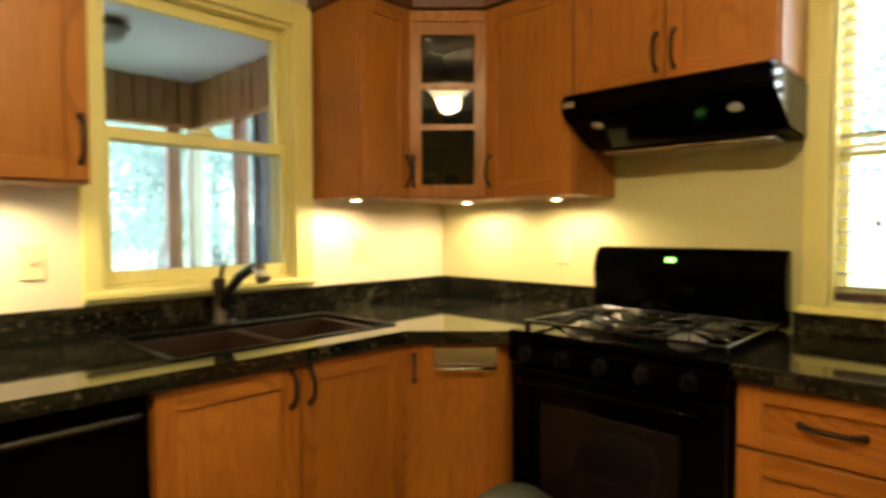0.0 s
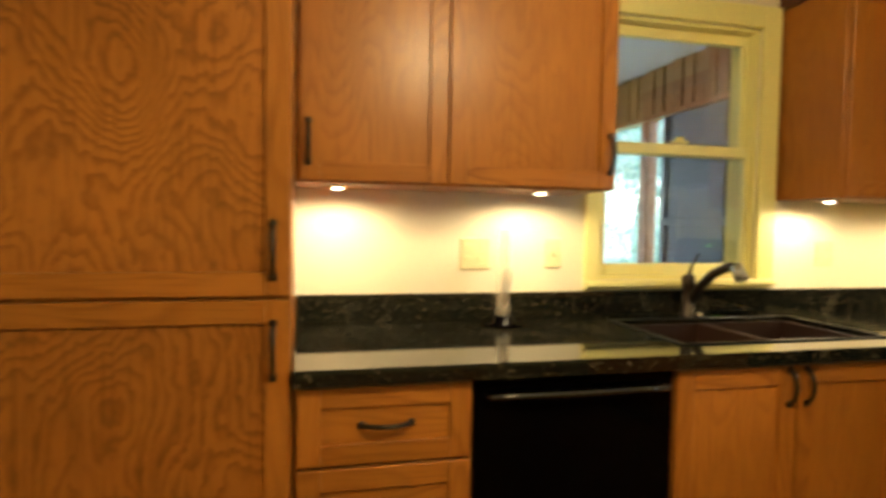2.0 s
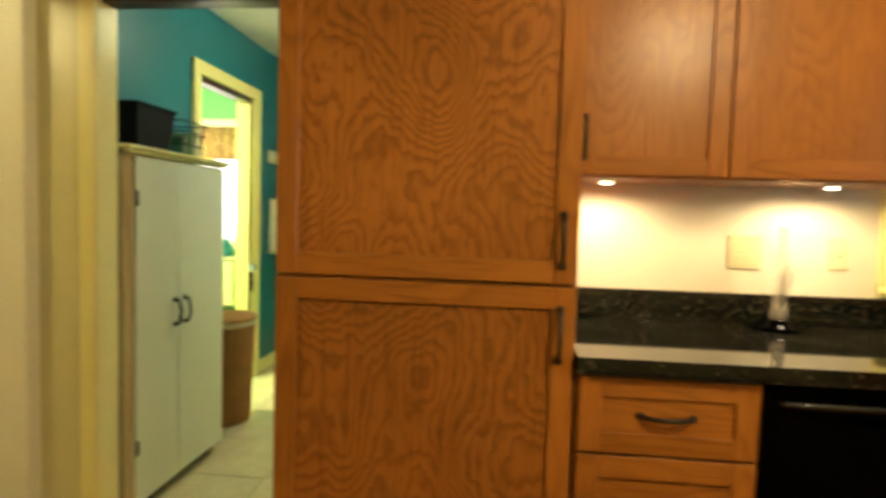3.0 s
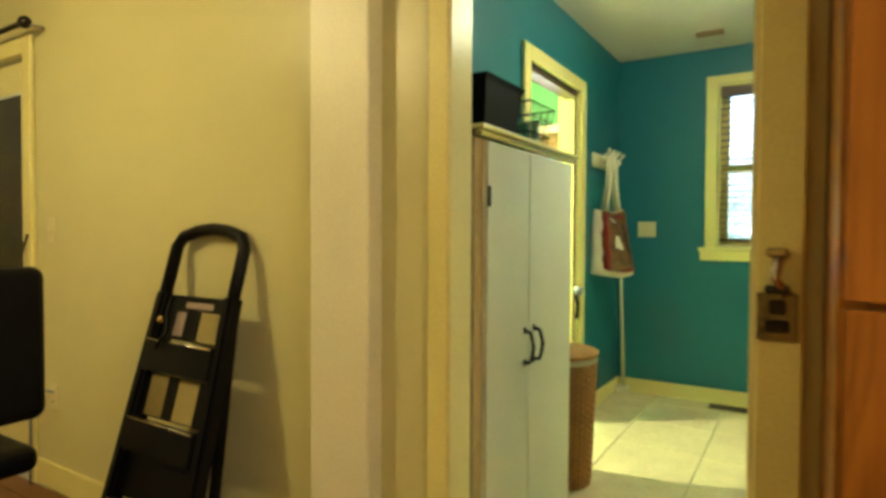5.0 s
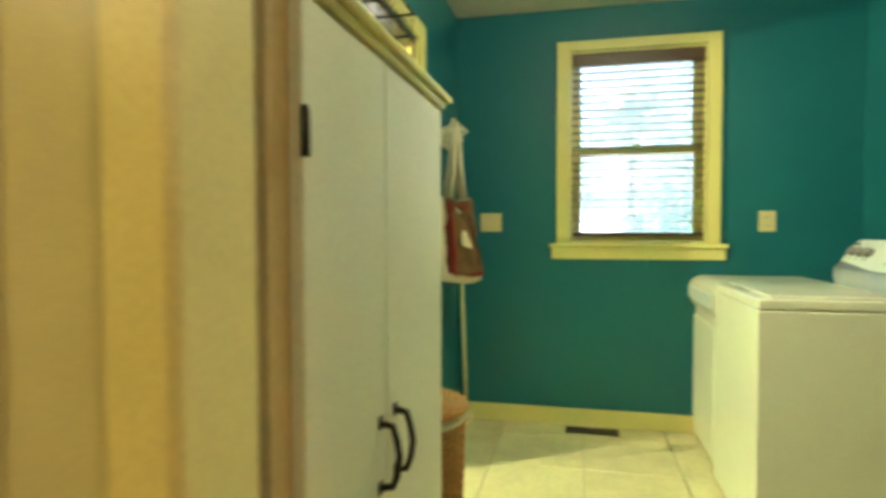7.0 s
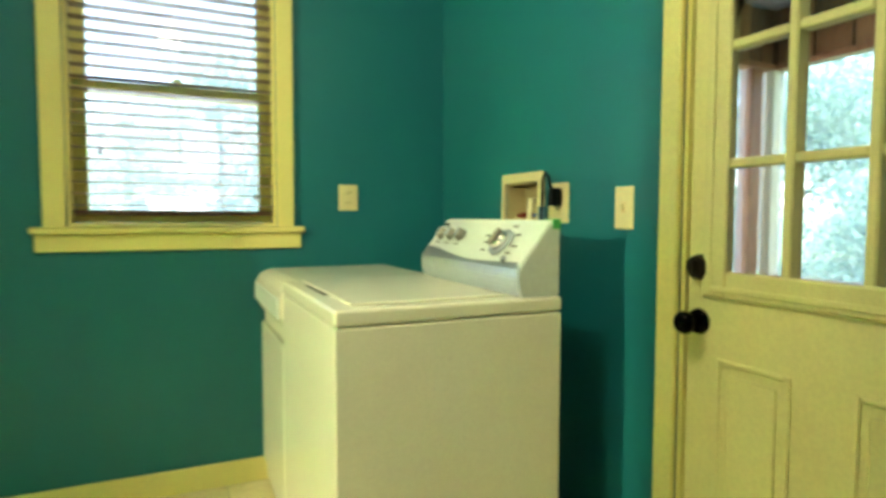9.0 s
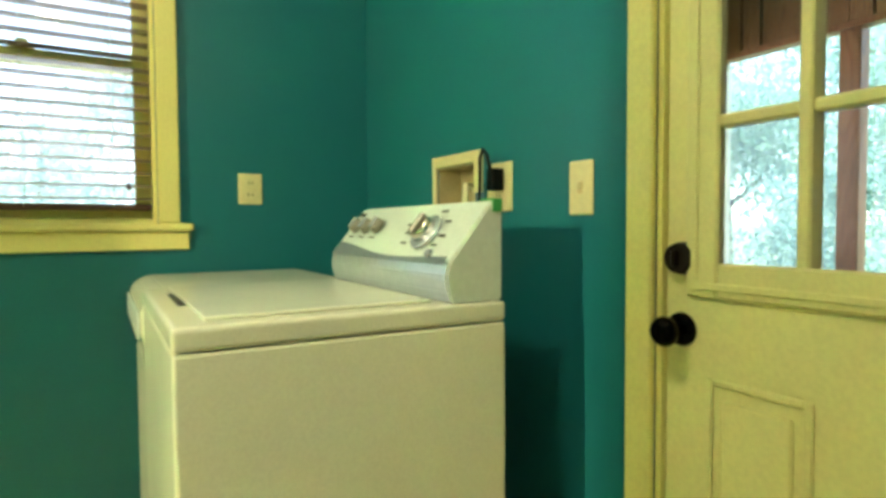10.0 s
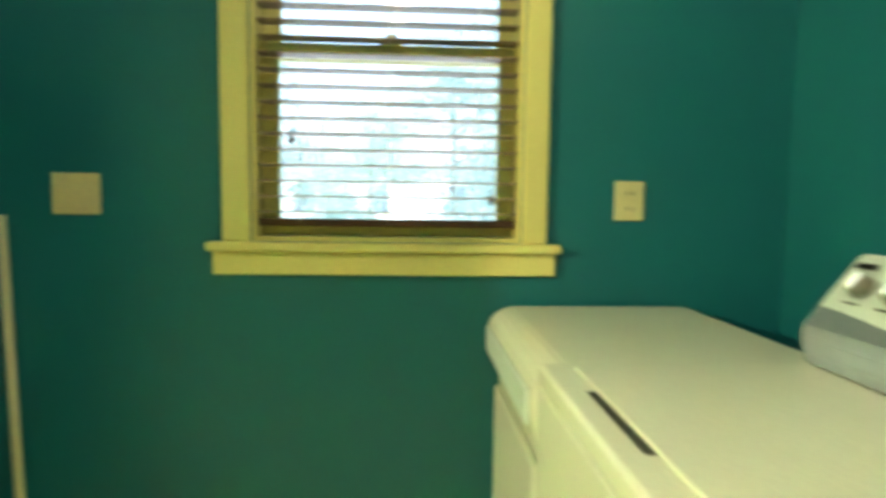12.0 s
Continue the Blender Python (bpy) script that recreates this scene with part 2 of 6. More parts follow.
def prism(bm, outline, z0, z1, mi=0):
    """An upright prism over a closed outline of (x, y)."""
    lo, hi = [bm.verts.new((x, y, z0)) for x, y in outline], [bm.verts.new((x, y, z1)) for x, y in outline]
    k = len(outline)
    fs = [bm.faces.new(lo[::-1]), bm.faces.new(hi)] + [bm.faces.new((lo[i], lo[(i + 1) % k], hi[(i + 1) % k], hi[i])) for i in range(k)]
    for f in fs:
        f.material_index = mi
    bmesh.ops.recalc_face_normals(bm, faces=fs)
    return bm


def facing(origin, normal):
    """Local axes on a wall: x to the viewer's right, y towards the viewer, z up."""
    n = Vector(normal).normalized()
    u = Vector((0, 0, 1)).cross(n)
    return Matrix(((u.x, n.x, 0, origin[0]), (u.y, n.y, 0, origin[1]), (0, 0, 1, origin[2]), (0, 0, 0, 1)))


def thing(name, loc, label, category, group="", kind=""):
    ob = new(name)
    ob.location = loc
    ob.empty_display_size = 0.1
    return tagged(ob, label, category, group, kind)


def part(name, bm, mats, parent=None, label="", M=None):
    if M is not None:
        bm.transform(M)
        if M.to_3x3().determinant() < 0:
            bmesh.ops.reverse_faces(bm, faces=bm.faces)
    me = bpy.data.meshes.new(name)
    bm.to_mesh(me)
    bm.free()
    for m in mats if isinstance(mats, (list, tuple)) else [mats]:
        me.materials.append(m)
    ob = new(name, me)
    if parent is not None:
        ob.parent = parent
        if parent.type == "EMPTY":
            ob.matrix_parent_inverse = parent.matrix_basis.inverted()
    if label:
        ob["label"] = label
    return ob


def structure(name, bm, mats, label, category, M=None):
    return tagged(part(name, bm, mats, None, "", M), label, category, kind="structure")

# ---- the shell of the house ----


def wall(name, axis, a0, a1, b0, b1, z0, z1, mats, label, holes=()):
    """A wall from a0 to a1 through its thickness (axis 0: x, 1: y), b0 to b1 along, with openings (b, b, z, z)."""
    bm = bmesh.new()
    bs = sorted({b0, b1, *[h for q in holes for h in q[:2]]})
    for lo, hi in zip(bs, bs[1:]):
        cut = sorted((q[2], q[3]) for q in holes if q[0] <= lo and q[1] >= hi)
        z = z0
        for za, zb in [*cut, (z1, z1)]:
            if za > z:
                d = (a0, a1, lo, hi) if axis == 0 else (lo, hi, a0, a1)
                box(bm, *d, z, za)
            z = zb
    bmesh.ops.remove_doubles(bm, verts=bm.verts, dist=1e-5)
    bm.normal_update()
    for f in bm.faces:
        f.material_index = 1 if f.normal[axis] < -0.5 else 0
    return structure(name, bm, mats, label, "wall")


SIDING = surface("outer_siding", (0.34, 0.34, 0.36), 0.7, vary=0.1)
wall("wall_sink", 0, -2.27, -2.12, -0.05, 3.57, 0, 2.46, [WALL_CREAM, SIDING], "cream painted kitchen wall behind the sink counter", [(1.845, 2.540, 1.06, 2.06)])
wall("wall_stove", 1, 3.42, 3.57, -2.12, 2.15, 0, 2.46, [SIDING, WALL_OLIVE], "olive beige kitchen wall behind the stove", [(-0.444, 0.42, 1.01, 2.12)])
wall("wall_opening", 0, -2.038, -1.95, -1.285, -0.05, 0, 2.46, [WALL_OLIVE, TEAL], "beige wall with the opening to the laundry", [(-0.853, -0.160, 0, 1.965)])
wall("wall_hall", 0, -2.09, -1.98, -4.4, -1.285, 0, 2.46, [WALL_OLIVE, GREEN], "beige painted hall wall with a glazed door", [(-4.02, -3.19, 0, 2.0)])
wall("wall_east", 0, 2.0, 2.15, -4.55, 3.42, 0, 2.46, [SIDING, WALL_OLIVE], "plain beige wall closing the kitchen")
wall("wall_hall_end", 1, -4.55, -4.4, -2.09, 2.0, 0, 2.46, [WALL_OLIVE, SIDING], "plain beige wall closing the hall")
wall("wall_window", 0, -5.265, -5.115, -3.0, 1.065, 0, 2.46, [TEAL, SIDING], "teal painted laundry wall around the window", [(-0.605, 0.155, 1.085, 2.21), (-2.45, -1.62, 0.95, 1.98)])
wall("wall_laundry_door", 1, 0.935, 1.065, -5.115, -2.27, 0, 2.46, [SIDING, TEAL], "teal painted laundry wall beside the outer door", [(-3.66, -2.83, 0, 2.06), (-4.525, -4.30, 1.10, 1.255)])
wall("wall_laundry_back", 0, -2.35, -2.273, -0.05, 0.935, 0, 2.46, [WALL_OLIVE, TEAL], "plain teal wall behind the pantry")
structure("wall_return", boxes((-2.35, -2.040, -0.11, -0.052, 0, 2.46)), TEAL, "short teal return beside the opening", "wall")
wall("wall_bath_door", 1, -1.40, -1.285, -5.115, -2.04, 0, 2.46, [TEAL, GREEN], "teal painted laundry wall with the bathroom doorway", [(-4.195, -3.405, 0, 2.045)])
wall("wall_bath_back", 1, -3.0, -2.9, -5.115, -2.09, 0, 2.46, [GREEN, SIDING], "plain green bathroom wall")
# bathroom side of the window wall is green
structure("wall_bath_lining", boxes((-5.113, -5.105, -2.9, -2.45, 0, 2.46), (-5.113, -5.105, -1.62, -1.402, 0, 2.46), (-5.113, -5.105, -2.45, -1.62, 0, 0.95), (-5.113, -5.105, -2.45, -1.62, 1.98, 2.46)), GREEN, "bright green painted bathroom wall", "wall")
structure("ceiling_kitchen", boxes((-2.27, 2.15, -4.55, 3.57, 2.46, 2.60)), CEIL, "plain painted kitchen and hall ceiling", "ceiling")
structure("ceiling_laundry", boxes((-5.265, -2.27, -3.0, 1.065, 2.462, 2.602)), CEIL, "cream painted laundry ceiling", "ceiling")
structure("trim_pilaster", boxes((-1.978, -1.89, -1.298, -1.083, 0, 2.458), bev=0.004), WHITE_PAINT, "cream painted end of the cased opening", "trim")
structure("wall_header", boxes((-1.888, 1.998, -1.283, -1.105, 2.02, 2.458)), WALL_OLIVE, "header beam over the cased hall opening", "beam")
structure("floor", boxes((-5.26, 2.15, -4.55, 3.57, -0.10, -0.012)), GROUT, "grout bed under the floor tiles", "floor")

# casing and jambs of the laundry opening
structure("trim_opening", boxes((-1.948, -1.925, -0.915, -0.853, 0, 2.03), (-1.948, -1.925, -0.160, -0.080, 0, 2.03), (-1.948, -1.925, -0.853, -0.160, 1.965, 2.03), bev=0.004), TRIM, "cream painted casing of the laundry opening", "trim")
structure("door_jamb", boxes((-2.042, -1.930, -0.860, -0.849, 0, 1.965), (-2.042, -1.930, -0.171, -0.156, 0, 1.965), bev=0.003), DOOR_PAINT, "pale painted jambs of the laundry opening", "jamb")
structure("door_track", boxes((-2.03, -1.955, -0.848, -0.173, 1.945, 1.963), bev=0.002), DARKWOOD, "dark wooden track over the laundry opening", "trim")
structure("baseboard", boxes((-5.113, -5.100, -1.283, 0.933, 0, 0.10), (-5.10, -4.29, -1.283, -1.270, 0, 0.10), (-3.32, -2.07, -1.283, -1.270, 0, 0.10), (-5.10, -3.724, 0.920, 0.933, 0, 0.10), bev=0.003), TRIM, "cream painted laundry baseboard", "baseboard")
structure("baseboard_hall", boxes((-1.978, -1.964, -3.12, -1.300, 0, 0.12), (-1.948, -1.936, -1.081, -0.917, 0, 0.12), bev=0.003), TRIM, "cream painted hall baseboard", "baseboard")

# bathroom doorway casing
structure("trim_bath_door", boxes((-3.405, -3.325, -1.283, -1.262, 0, 2.125), (-4.28, -4.195, -1.283, -1.262, 0, 2.125), (-4.195, -3.405, -1.283, -1.262, 2.045, 2.125), bev=0.004), TRIM, "cream painted casing of the bathroom doorway", "trim")
structure("door_jamb_bath", boxes((-4.203, -4.180, -1.41, -1.283, 0, 2.045), (-3.42, -3.397, -1.41, -1.283, 0, 2.045), bev=0.002), TRIM, "yellow cream jambs of the bathroom doorway", "jamb")
structure("trim_bath_track", boxes((-4.18, -3.42, -1.37, -1.29, 2.012, 2.043), (-4.179, -4.172, -1.306, -1.292, 0, 2.012)), DARKWOOD, "dark wooden stop in the bathroom doorway", "trim")


# ---- windows ----


def sash_window(name, M, w, z0, z1, zm, stile, mat, label, casing, top, apron, deep=0.15, stool=0.04, casing_mat=None, fore=0.0):
    """A double-hung window in an opening w wide, from z0 to z1, with its meeting rail at zm. Local x runs from 0 to w; y = 0 is the wall's face."""
    cm = casing_mat or mat
    t = thing(name, M @ Vector((w / 2, 0, z0)), label, "window", kind="structure")
    lo, hi = casing
    for q in ((-lo, 0, z0, z1 + top), (w, w + hi, z0, z1 + top), (0.0005, w - 0.0005, z1, z1 + top)):
        part("window_casing", boxes((q[0], q[1], 0.003, 0.024, q[2], q[3]), bev=0.004), cm, t, "", M)
    part("window_sill", boxes((-lo - stool, w + hi + stool, 0.003, 0.045, z0 - 0.026, z0), bev=0.006), cm, t, "", M)
    part("window_apron", boxes((-lo - stool * 0.7, w + hi + stool * 0.7, 0.003, 0.020, z0 - apron, z0 - 0.027), bev=0.003), cm, t, "", M)
    for q in ((0.002, 0.014, z0, z1), (w - 0.014, w - 0.002, z0, z1), (0.0145, w - 0.0145, z1 - 0.014, z1 - 0.001), (0.0145, w - 0.0145, z0 + 0.001, z0 + 0.014)):
        part("window_frame", boxes((q[0], q[1], -deep, 0.0, q[2], q[3])), mat, t, "", M)
    for nm, za, zb, yb, glass in (("lower_sash", z0 + 0.015, zm + 0.022, fore - 0.060, None), ("upper_sash", zm - 0.022, z1 - 0.015, fore - 0.095, None)):
        bot = 0.045 if nm == "lower_sash" else 0.042
        s = part(nm, boxes((0.014 + stile, w - 0.014 - stile, yb - 0.018, yb - 0.014, za + bot - 0.004, zb - 0.038)), GLASS, t, "clear glass in a painted sash", M)
        s.visible_shadow = False
        for q in ((0.015, 0.015 + stile, za, zb), (w - 0.015 - stile, w - 0.015, za, zb)):
            part("sash_stile", boxes((q[0], q[1], yb - 0.03, yb, q[2], q[3]), bev=0.003), mat, s, "", M)
        for q in ((za, za + bot), (zb - 0.042, zb)):
            part("sash_rail", boxes((0.0155 + stile, w - 0.0155 - stile, yb - 0.03, yb, q[0], q[1]), bev=0.003), mat, s, "", M)
    part("sash_lock", boxes((w / 2 - 0.035, w / 2 + 0.035, fore - 0.072, fore - 0.045, zm + 0.023, zm + 0.034), (w / 2 - 0.012, w / 2 + 0.02, fore - 0.068, fore - 0.05, zm + 0.034, zm + 0.05), bev=0.003), mat, t, "", M)
    return t


sash_window("window_sink", facing((-2.12, 1.845, 0), (1, 0, 0)), 0.695, 1.06, 2.06, 1.568, 0.022, TRIM, "yellow cream double-hung window over the sink", (0.06, 0.083), 0.086, 0.04, stool=0.0, fore=0.045)
sash_window("window_stove", facing((-0.444, 3.42, 0), (0, -1, 0)), 0.864, 1.01, 2.12, 1.50, 0.03, TRIM, "cream double-hung window beside the stove", (0.067, 0.067), 0.08, 0.03, casing_mat=TRIM, stool=0.01)
sash_window("window_laundry", facing((-5.115, -0.605, 0), (1, 0, 0)), 0.76, 1.085, 2.21, 1.625, 0.05, TRIM, "cream double-hung laundry window", (0.075, 0.069), 0.056, 0.092)
sash_window("window_bath", facing((-5.105, -2.45, 0), (1, 0, 0)), 0.83, 0.95, 1.98, 1.45, 0.04, WHITE_PAINT, "white double-hung bathroom window", (0.06, 0.06), 0.06, 0.06)


def blind(name, M, w, z0, z1, pitch, tilt, mats, label, depth=0.048, y=-0.026):
    """A wooden slatted blind: headrail with valance, slats, bottom rail, ladder cords and a tilt wand."""
    slat_m, rail_m = mats
    t = thing(name, M @ Vector((w / 2, y, z1)), label, "window blind")
    part("valance", boxes((0.0, w, y - 0.028, y + 0.030, z1 - 0.075, z1), bev=0.006), rail_m, t, "", M)
    part("bottom_rail", boxes((0.004, w - 0.004, y - depth / 2, y + depth / 2, z0, z0 + 0.022), bev=0.004), rail_m, t, "", M)
    n = int((z1 - 0.085 - z0 - 0.03) / pitch)
    first = None
    for i in range(n + 1):
        z = z0 + 0.04 + i * pitch
        if first is None:
            bm = boxes((0.004, w - 0.004, -depth / 2, depth / 2, -0.002, 0.002), bev=0.001)
            bm.transform(Matrix.Rotation(radians(tilt), 4, "X"))
            bm.transform(Matrix.Translation((0, y, z)))
            first = part("slat", bm, slat_m, t, "", M)
        else:
            s = new("slat", first.data)
            s.parent, s.matrix_parent_inverse = t, first.matrix_parent_inverse
            s.location = (0, 0, i * pitch)
    for u in (w * 0.16, w * 0.5, w * 0.84):
        bm = bmesh.new()
        for dy in (-depth / 2, depth / 2):
            tube(bm, [(u, y + dy, z0 + 0.01), (u, y + dy, z1 - 0.03)], 0.0009, 4)
        part("ladder_cord", bm, SLAT_W, t, "", M)
    for u, z in ((w * 0.135, z0 + 0.25), (w * 0.90, z0 + 0.088)):
        bm = bmesh.new()
        tube(bm, [(u, y + 0.032, z), (u, y + 0.032, z1 - 0.06)], 0.0009, 4)
        lathe(bm, (u, y + 0.032, z - 0.02), [(0.006, 0), (0.0095, 0.006), (0.006, 0.02), (0.002, 0.026)], 10)
        part("cord_tassel", bm, DARKWOOD, t, "dark pull cord with a tassel", M)
    return t


blind("window_blind", facing((-5.115, -0.605, 0), (1, 0, 0)) @ Matrix.Translation((0.014, 0, 0)), 0.732, 1.128, 2.195, 0.0437, 3, (SLAT, DARKWOOD), "raised-slat brown wooden blind in the laundry window")
blind("window_blind", facing((-0.444, 3.42, 0), (0, -1, 0)) @ Matrix.Translation((0.014, 0, 0)), 0.836, 1.03, 2.105, 0.043, 12, (SLAT_W, DARKWOOD), "cream slatted blind in the window beside the stove")

# ---- kitchen cabinets ----


def pull(M, u, z0, z1, parent, y=0.0, flat=False, name="handle"):
    """An arched bronze pull with flared feet. Upright from z0 to z1 at u, or lying from u[0] to u[1] at z0."""
    bm = bmesh.new()
    pts = []
    for i in range(11):
        s = i / 10
        out = 0.005 + 0.026 * math.sin(math.pi * s) ** 0.6
        pts.append((u[0] + (u[1] - u[0]) * s, y + out, z0) if flat else (u, y + out, z0 + (z1 - z0) * s))
    tube(bm, pts, 0.0062, 8)
    for p in (pts[0], pts[-1]):
        box(bm, p[0] - 0.009, p[0] + 0.009, y + 0.0005, y + 0.009, p[2] - 0.009, p[2] + 0.009, bev=0.003)
    return part(name, bm, BRONZE, parent, "dark bronze arched pull", M)


def shaker(M, u0, u1, z0, z1, parent, handle=None, drawer=False, name="door", rail=0.055, glass=False, panel=None):
    """A framed door or drawer front, 20 mm thick, standing on the plane y = 0."""
    r = rail if not drawer else min(rail, (z1 - z0) * 0.26)
    cross = OAK_H if abs(M[1][0]) < 0.5 else OAK_Y
    if glass:
        d = part(name, boxes((u0 + rail - 0.004, u1 - rail + 0.004, 0.008, 0.012, z0 + r - 0.004, z1 - r + 0.004)), CABGLASS, parent, "glazed oak door", M)
        d.visible_shadow = False
    else:
        d = part(name, boxes((u0 + rail - 0.004, u1 - rail + 0.004, 0.002, 0.011, z0 + r - 0.004, z1 - r + 0.004)), cross if drawer else panel or OAK_PANEL, parent, "", M)
    for a0, a1 in ((u0, u0 + rail), (u1 - rail, u1)):
        part("stile", boxes((a0, a1, 0.001, 0.021, z0, z1), bev=0.002), OAK_V, d, "", M)
    for c0, c1 in ((z0, z0 + r), (z1 - r, z1)):
        part("rail", boxes((u0 + rail + 0.0005, u1 - rail - 0.0005, 0.001, 0.0205, c0, c1), bev=0.0015), cross, d, "", M)
    if handle:
        if drawer:
            c = (u0 + u1) / 2
            pull(M, (c - 0.062, c + 0.062), (z0 + z1) / 2, None, d, 0.0205 if handle == "low" else 0.011, True)
        else:
            pull(M, handle[0], handle[1], handle[2], d, 0.0205)
    return d


FX = facing((-1.52, 0, 0), (1, 0, 0))
UX = facing((-1.82, 0, 0), (1, 0, 0))

# tall pantry
t = thing("pantry_cabinet", (-1.8, 0.34, 0), "tall honey oak pantry cabinet with two stacked doors", "cabinet")
part("body", boxes((-2.115, -1.521, -0.046, 0.731, 0.0, 2.14), bev=0.002), OAK_V, t)
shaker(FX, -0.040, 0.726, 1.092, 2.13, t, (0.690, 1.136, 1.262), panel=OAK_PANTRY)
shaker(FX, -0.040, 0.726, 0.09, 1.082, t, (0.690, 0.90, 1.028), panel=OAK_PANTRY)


def base_unit(name, label, M, u0, u1, depth, fronts, well=0.872):
    t = thing(name, M @ Vector(((u0 + u1) / 2, -depth / 2, 0)), label, "cabinet")
    part("body", boxes((u0 + 0.001, u1 - 0.001, -depth, -0.001, 0.10, well), (u0 + 0.001, u1 - 0.001, -0.03, -0.002, well, 0.872), (u0 + 0.001, u1 - 0.001, -depth, -0.07, 0.0, 0.10)), OAK_V, t, "", M)
    for f in fronts:
        shaker(M, f[0], f[1], f[2], f[3], t, f[4], f[5] if len(f) > 5 else False, "drawer" if len(f) > 5 and f[5] else "door")
    return t


base_unit("drawer_cabinet", "honey oak drawer cabinet beside the pantry", FX, 0.735, 1.183, 0.598, [(0.745, 1.176, 0.676, 0.866, "mid", True), (0.745, 1.176, 0.40, 0.666, "mid", True), (0.745, 1.176, 0.12, 0.39, "mid", True)])
base_unit("sink_cabinet", "honey oak sink cabinet with two doors", FX, 1.766, 2.574, 0.598, [(1.770, 2.166, 0.12, 0.866, (2.140, 0.755, 0.858)), (2.174, 2.570, 0.12, 0.866, (2.200, 0.755, 0.858))], 0.70)

# corner base cabinet, front set at an angle
A, B = Vector((-1.52, 2.578, 0)), Vector((-1.27, 2.84, 0))
DN = Vector((0, 0, -1)).cross((B - A).normalized())
DM = facing((A.x, A.y, 0), DN)
DW = (B - A).length
t = thing("corner_cabinet", (-1.75, 3.05, 0), "honey oak corner cabinet with an angled door", "cabinet")
bm = bmesh.new()
prism(bm, [(-2.115, 2.576), (-1.521, 2.576), (-1.271, 2.841), (-1.271, 3.415), (-2.115, 3.415)], 0.02, 0.872)
part("body", bm, OAK_V, t)
d = shaker(DM, 0.02, DW - 0.02, 0.12, 0.866, t, (0.045, 0.745, 0.83))
bm = bmesh.new()
tube(bm, [(DW * 0.32, 0.022, 0.80), (DW * 0.32, 0.052, 0.79), (DW * 0.88, 0.052, 0.79), (DW * 0.88, 0.022, 0.80)], 0.006, 8)
box(bm, DW * 0.30, DW * 0.9, 0.0205, 0.026, 0.795, 0.858, bev=0.002)
part("towel_bar", bm, CHROME, d, "chrome over-the-door towel bar", DM)

SY = facing((0, 2.84, 0), (0, -1, 0))
base_unit("drawer_cabinet", "honey oak drawer cabinet beside the stove", SY, -0.535, -0.115, 0.57, [(-0.525, -0.122, 0.71, 0.866, "mid", True), (-0.525, -0.122, 0.41, 0.70, "mid", True), (-0.525, -0.122, 0.12, 0.40, "mid", True)])
base_unit("base_cabinet", "honey oak base cabinet under the window", SY, -0.113, 1.1, 0.57, [(-0.105, 0.49, 0.12, 0.866, (0.46, 0.72, 0.83)), (0.496, 1.09, 0.12, 0.866, (0.53, 0.72, 0.83))])

# granite worktops
t = thing("countertop", (-1.8, 1.9, 0.876), "polished dark green-black granite countertop with backsplash", "countertop")
bm = bmesh.new()
sx0, sx1, sy0, sy1 = -2.0, -1.60, 1.86, 2.60
prism(bm, [(-2.118, 0.735), (-1.475, 0.735), (-1.475, sy0), (-2.118, sy0)], 0.876, 0.918)
prism(bm, [(-2.118, sy0), (sx0, sy0), (sx0, sy1), (-2.118, sy1)], 0.876, 0.918)
prism(bm, [(sx1, sy0), (-1.475, sy0), (-1.475, 2.560), (sx1, 2.560)], 0.876, 0.918)
prism(bm, [(-2.118, sy1), (sx0, sy1), (sx1, sy1), (sx1, 2.560), (-1.475, 2.560), (-1.222, 2.795), (-1.222, 3.418), (-2.118, 3.418)], 0.876, 0.918)
bmesh.ops.remove_doubles(bm, verts=bm.verts, dist=1e-5)
part("slab", bm, GRANITE, t)
part("backsplash", boxes((-2.118, -2.098, 0.735, 3.418, 0.919, 1.017), (-2.097, -1.222, 3.398, 3.418, 0.919, 1.017), bev=0.002), GRANITE, t)
t = thing("countertop", (0.3, 3.1, 0.876), "polished dark granite countertop beside the stove", "countertop")
part("slab", boxes((-0.535, 1.13, 2.795, 3.418, 0.876, 0.918), bev=0.003), GRANITE, t)
part("backsplash", boxes((-0.535, 1.13, 3.398, 3.418, 0.919, 0.985), bev=0.002), GRANITE, t)


def upper(name, label, M, u0, u1, z0, z1, depth, doors):
    t = thing(name, M @ Vector(((u0 + u1) / 2, -depth / 2, z0)), label, "wall cabinet")
    part("body", boxes((u0, u1, -depth, -0.001, z0, z1), bev=0.0015), OAK_V, t, "", M)
    for q in doors:
        shaker(M, q[0], q[1], z0 + 0.006, z1 - 0.006, t, q[2])
    return t


upper("wall_cabinet", "honey oak double wall cabinet beside the sink window", UX, 0.735, 1.736, 1.378, 2.14, 0.296, [(0.748, 1.177, (0.770, 1.434, 1.551)), (1.183, 1.730, (1.710, 1.434, 1.551))])
upper("wall_cabinet", "narrow honey oak wall cabinet between window and corner", UX, 2.637, 2.896, 1.378, 2.14, 0.296, [(2.645, 2.890, (2.865, 1.43, 1.545))])
UY = facing((0, 3.12, 0), (0, -1, 0))
upper("wall_cabinet", "honey oak wall cabinet between corner and range hood", UY, -1.583, -1.172, 1.378, 2.14, 0.296, [(-1.577, -1.178, (-1.552, 1.43, 1.545))])
upper("wall_cabinet", "honey oak wall cabinet above the range hood", UY, -1.170, -0.512, 1.725, 2.14, 0.296, [(-1.162, -0.845, (-0.870, 1.765, 1.880)), (-0.837, -0.520, (-0.812, 1.765, 1.880))])

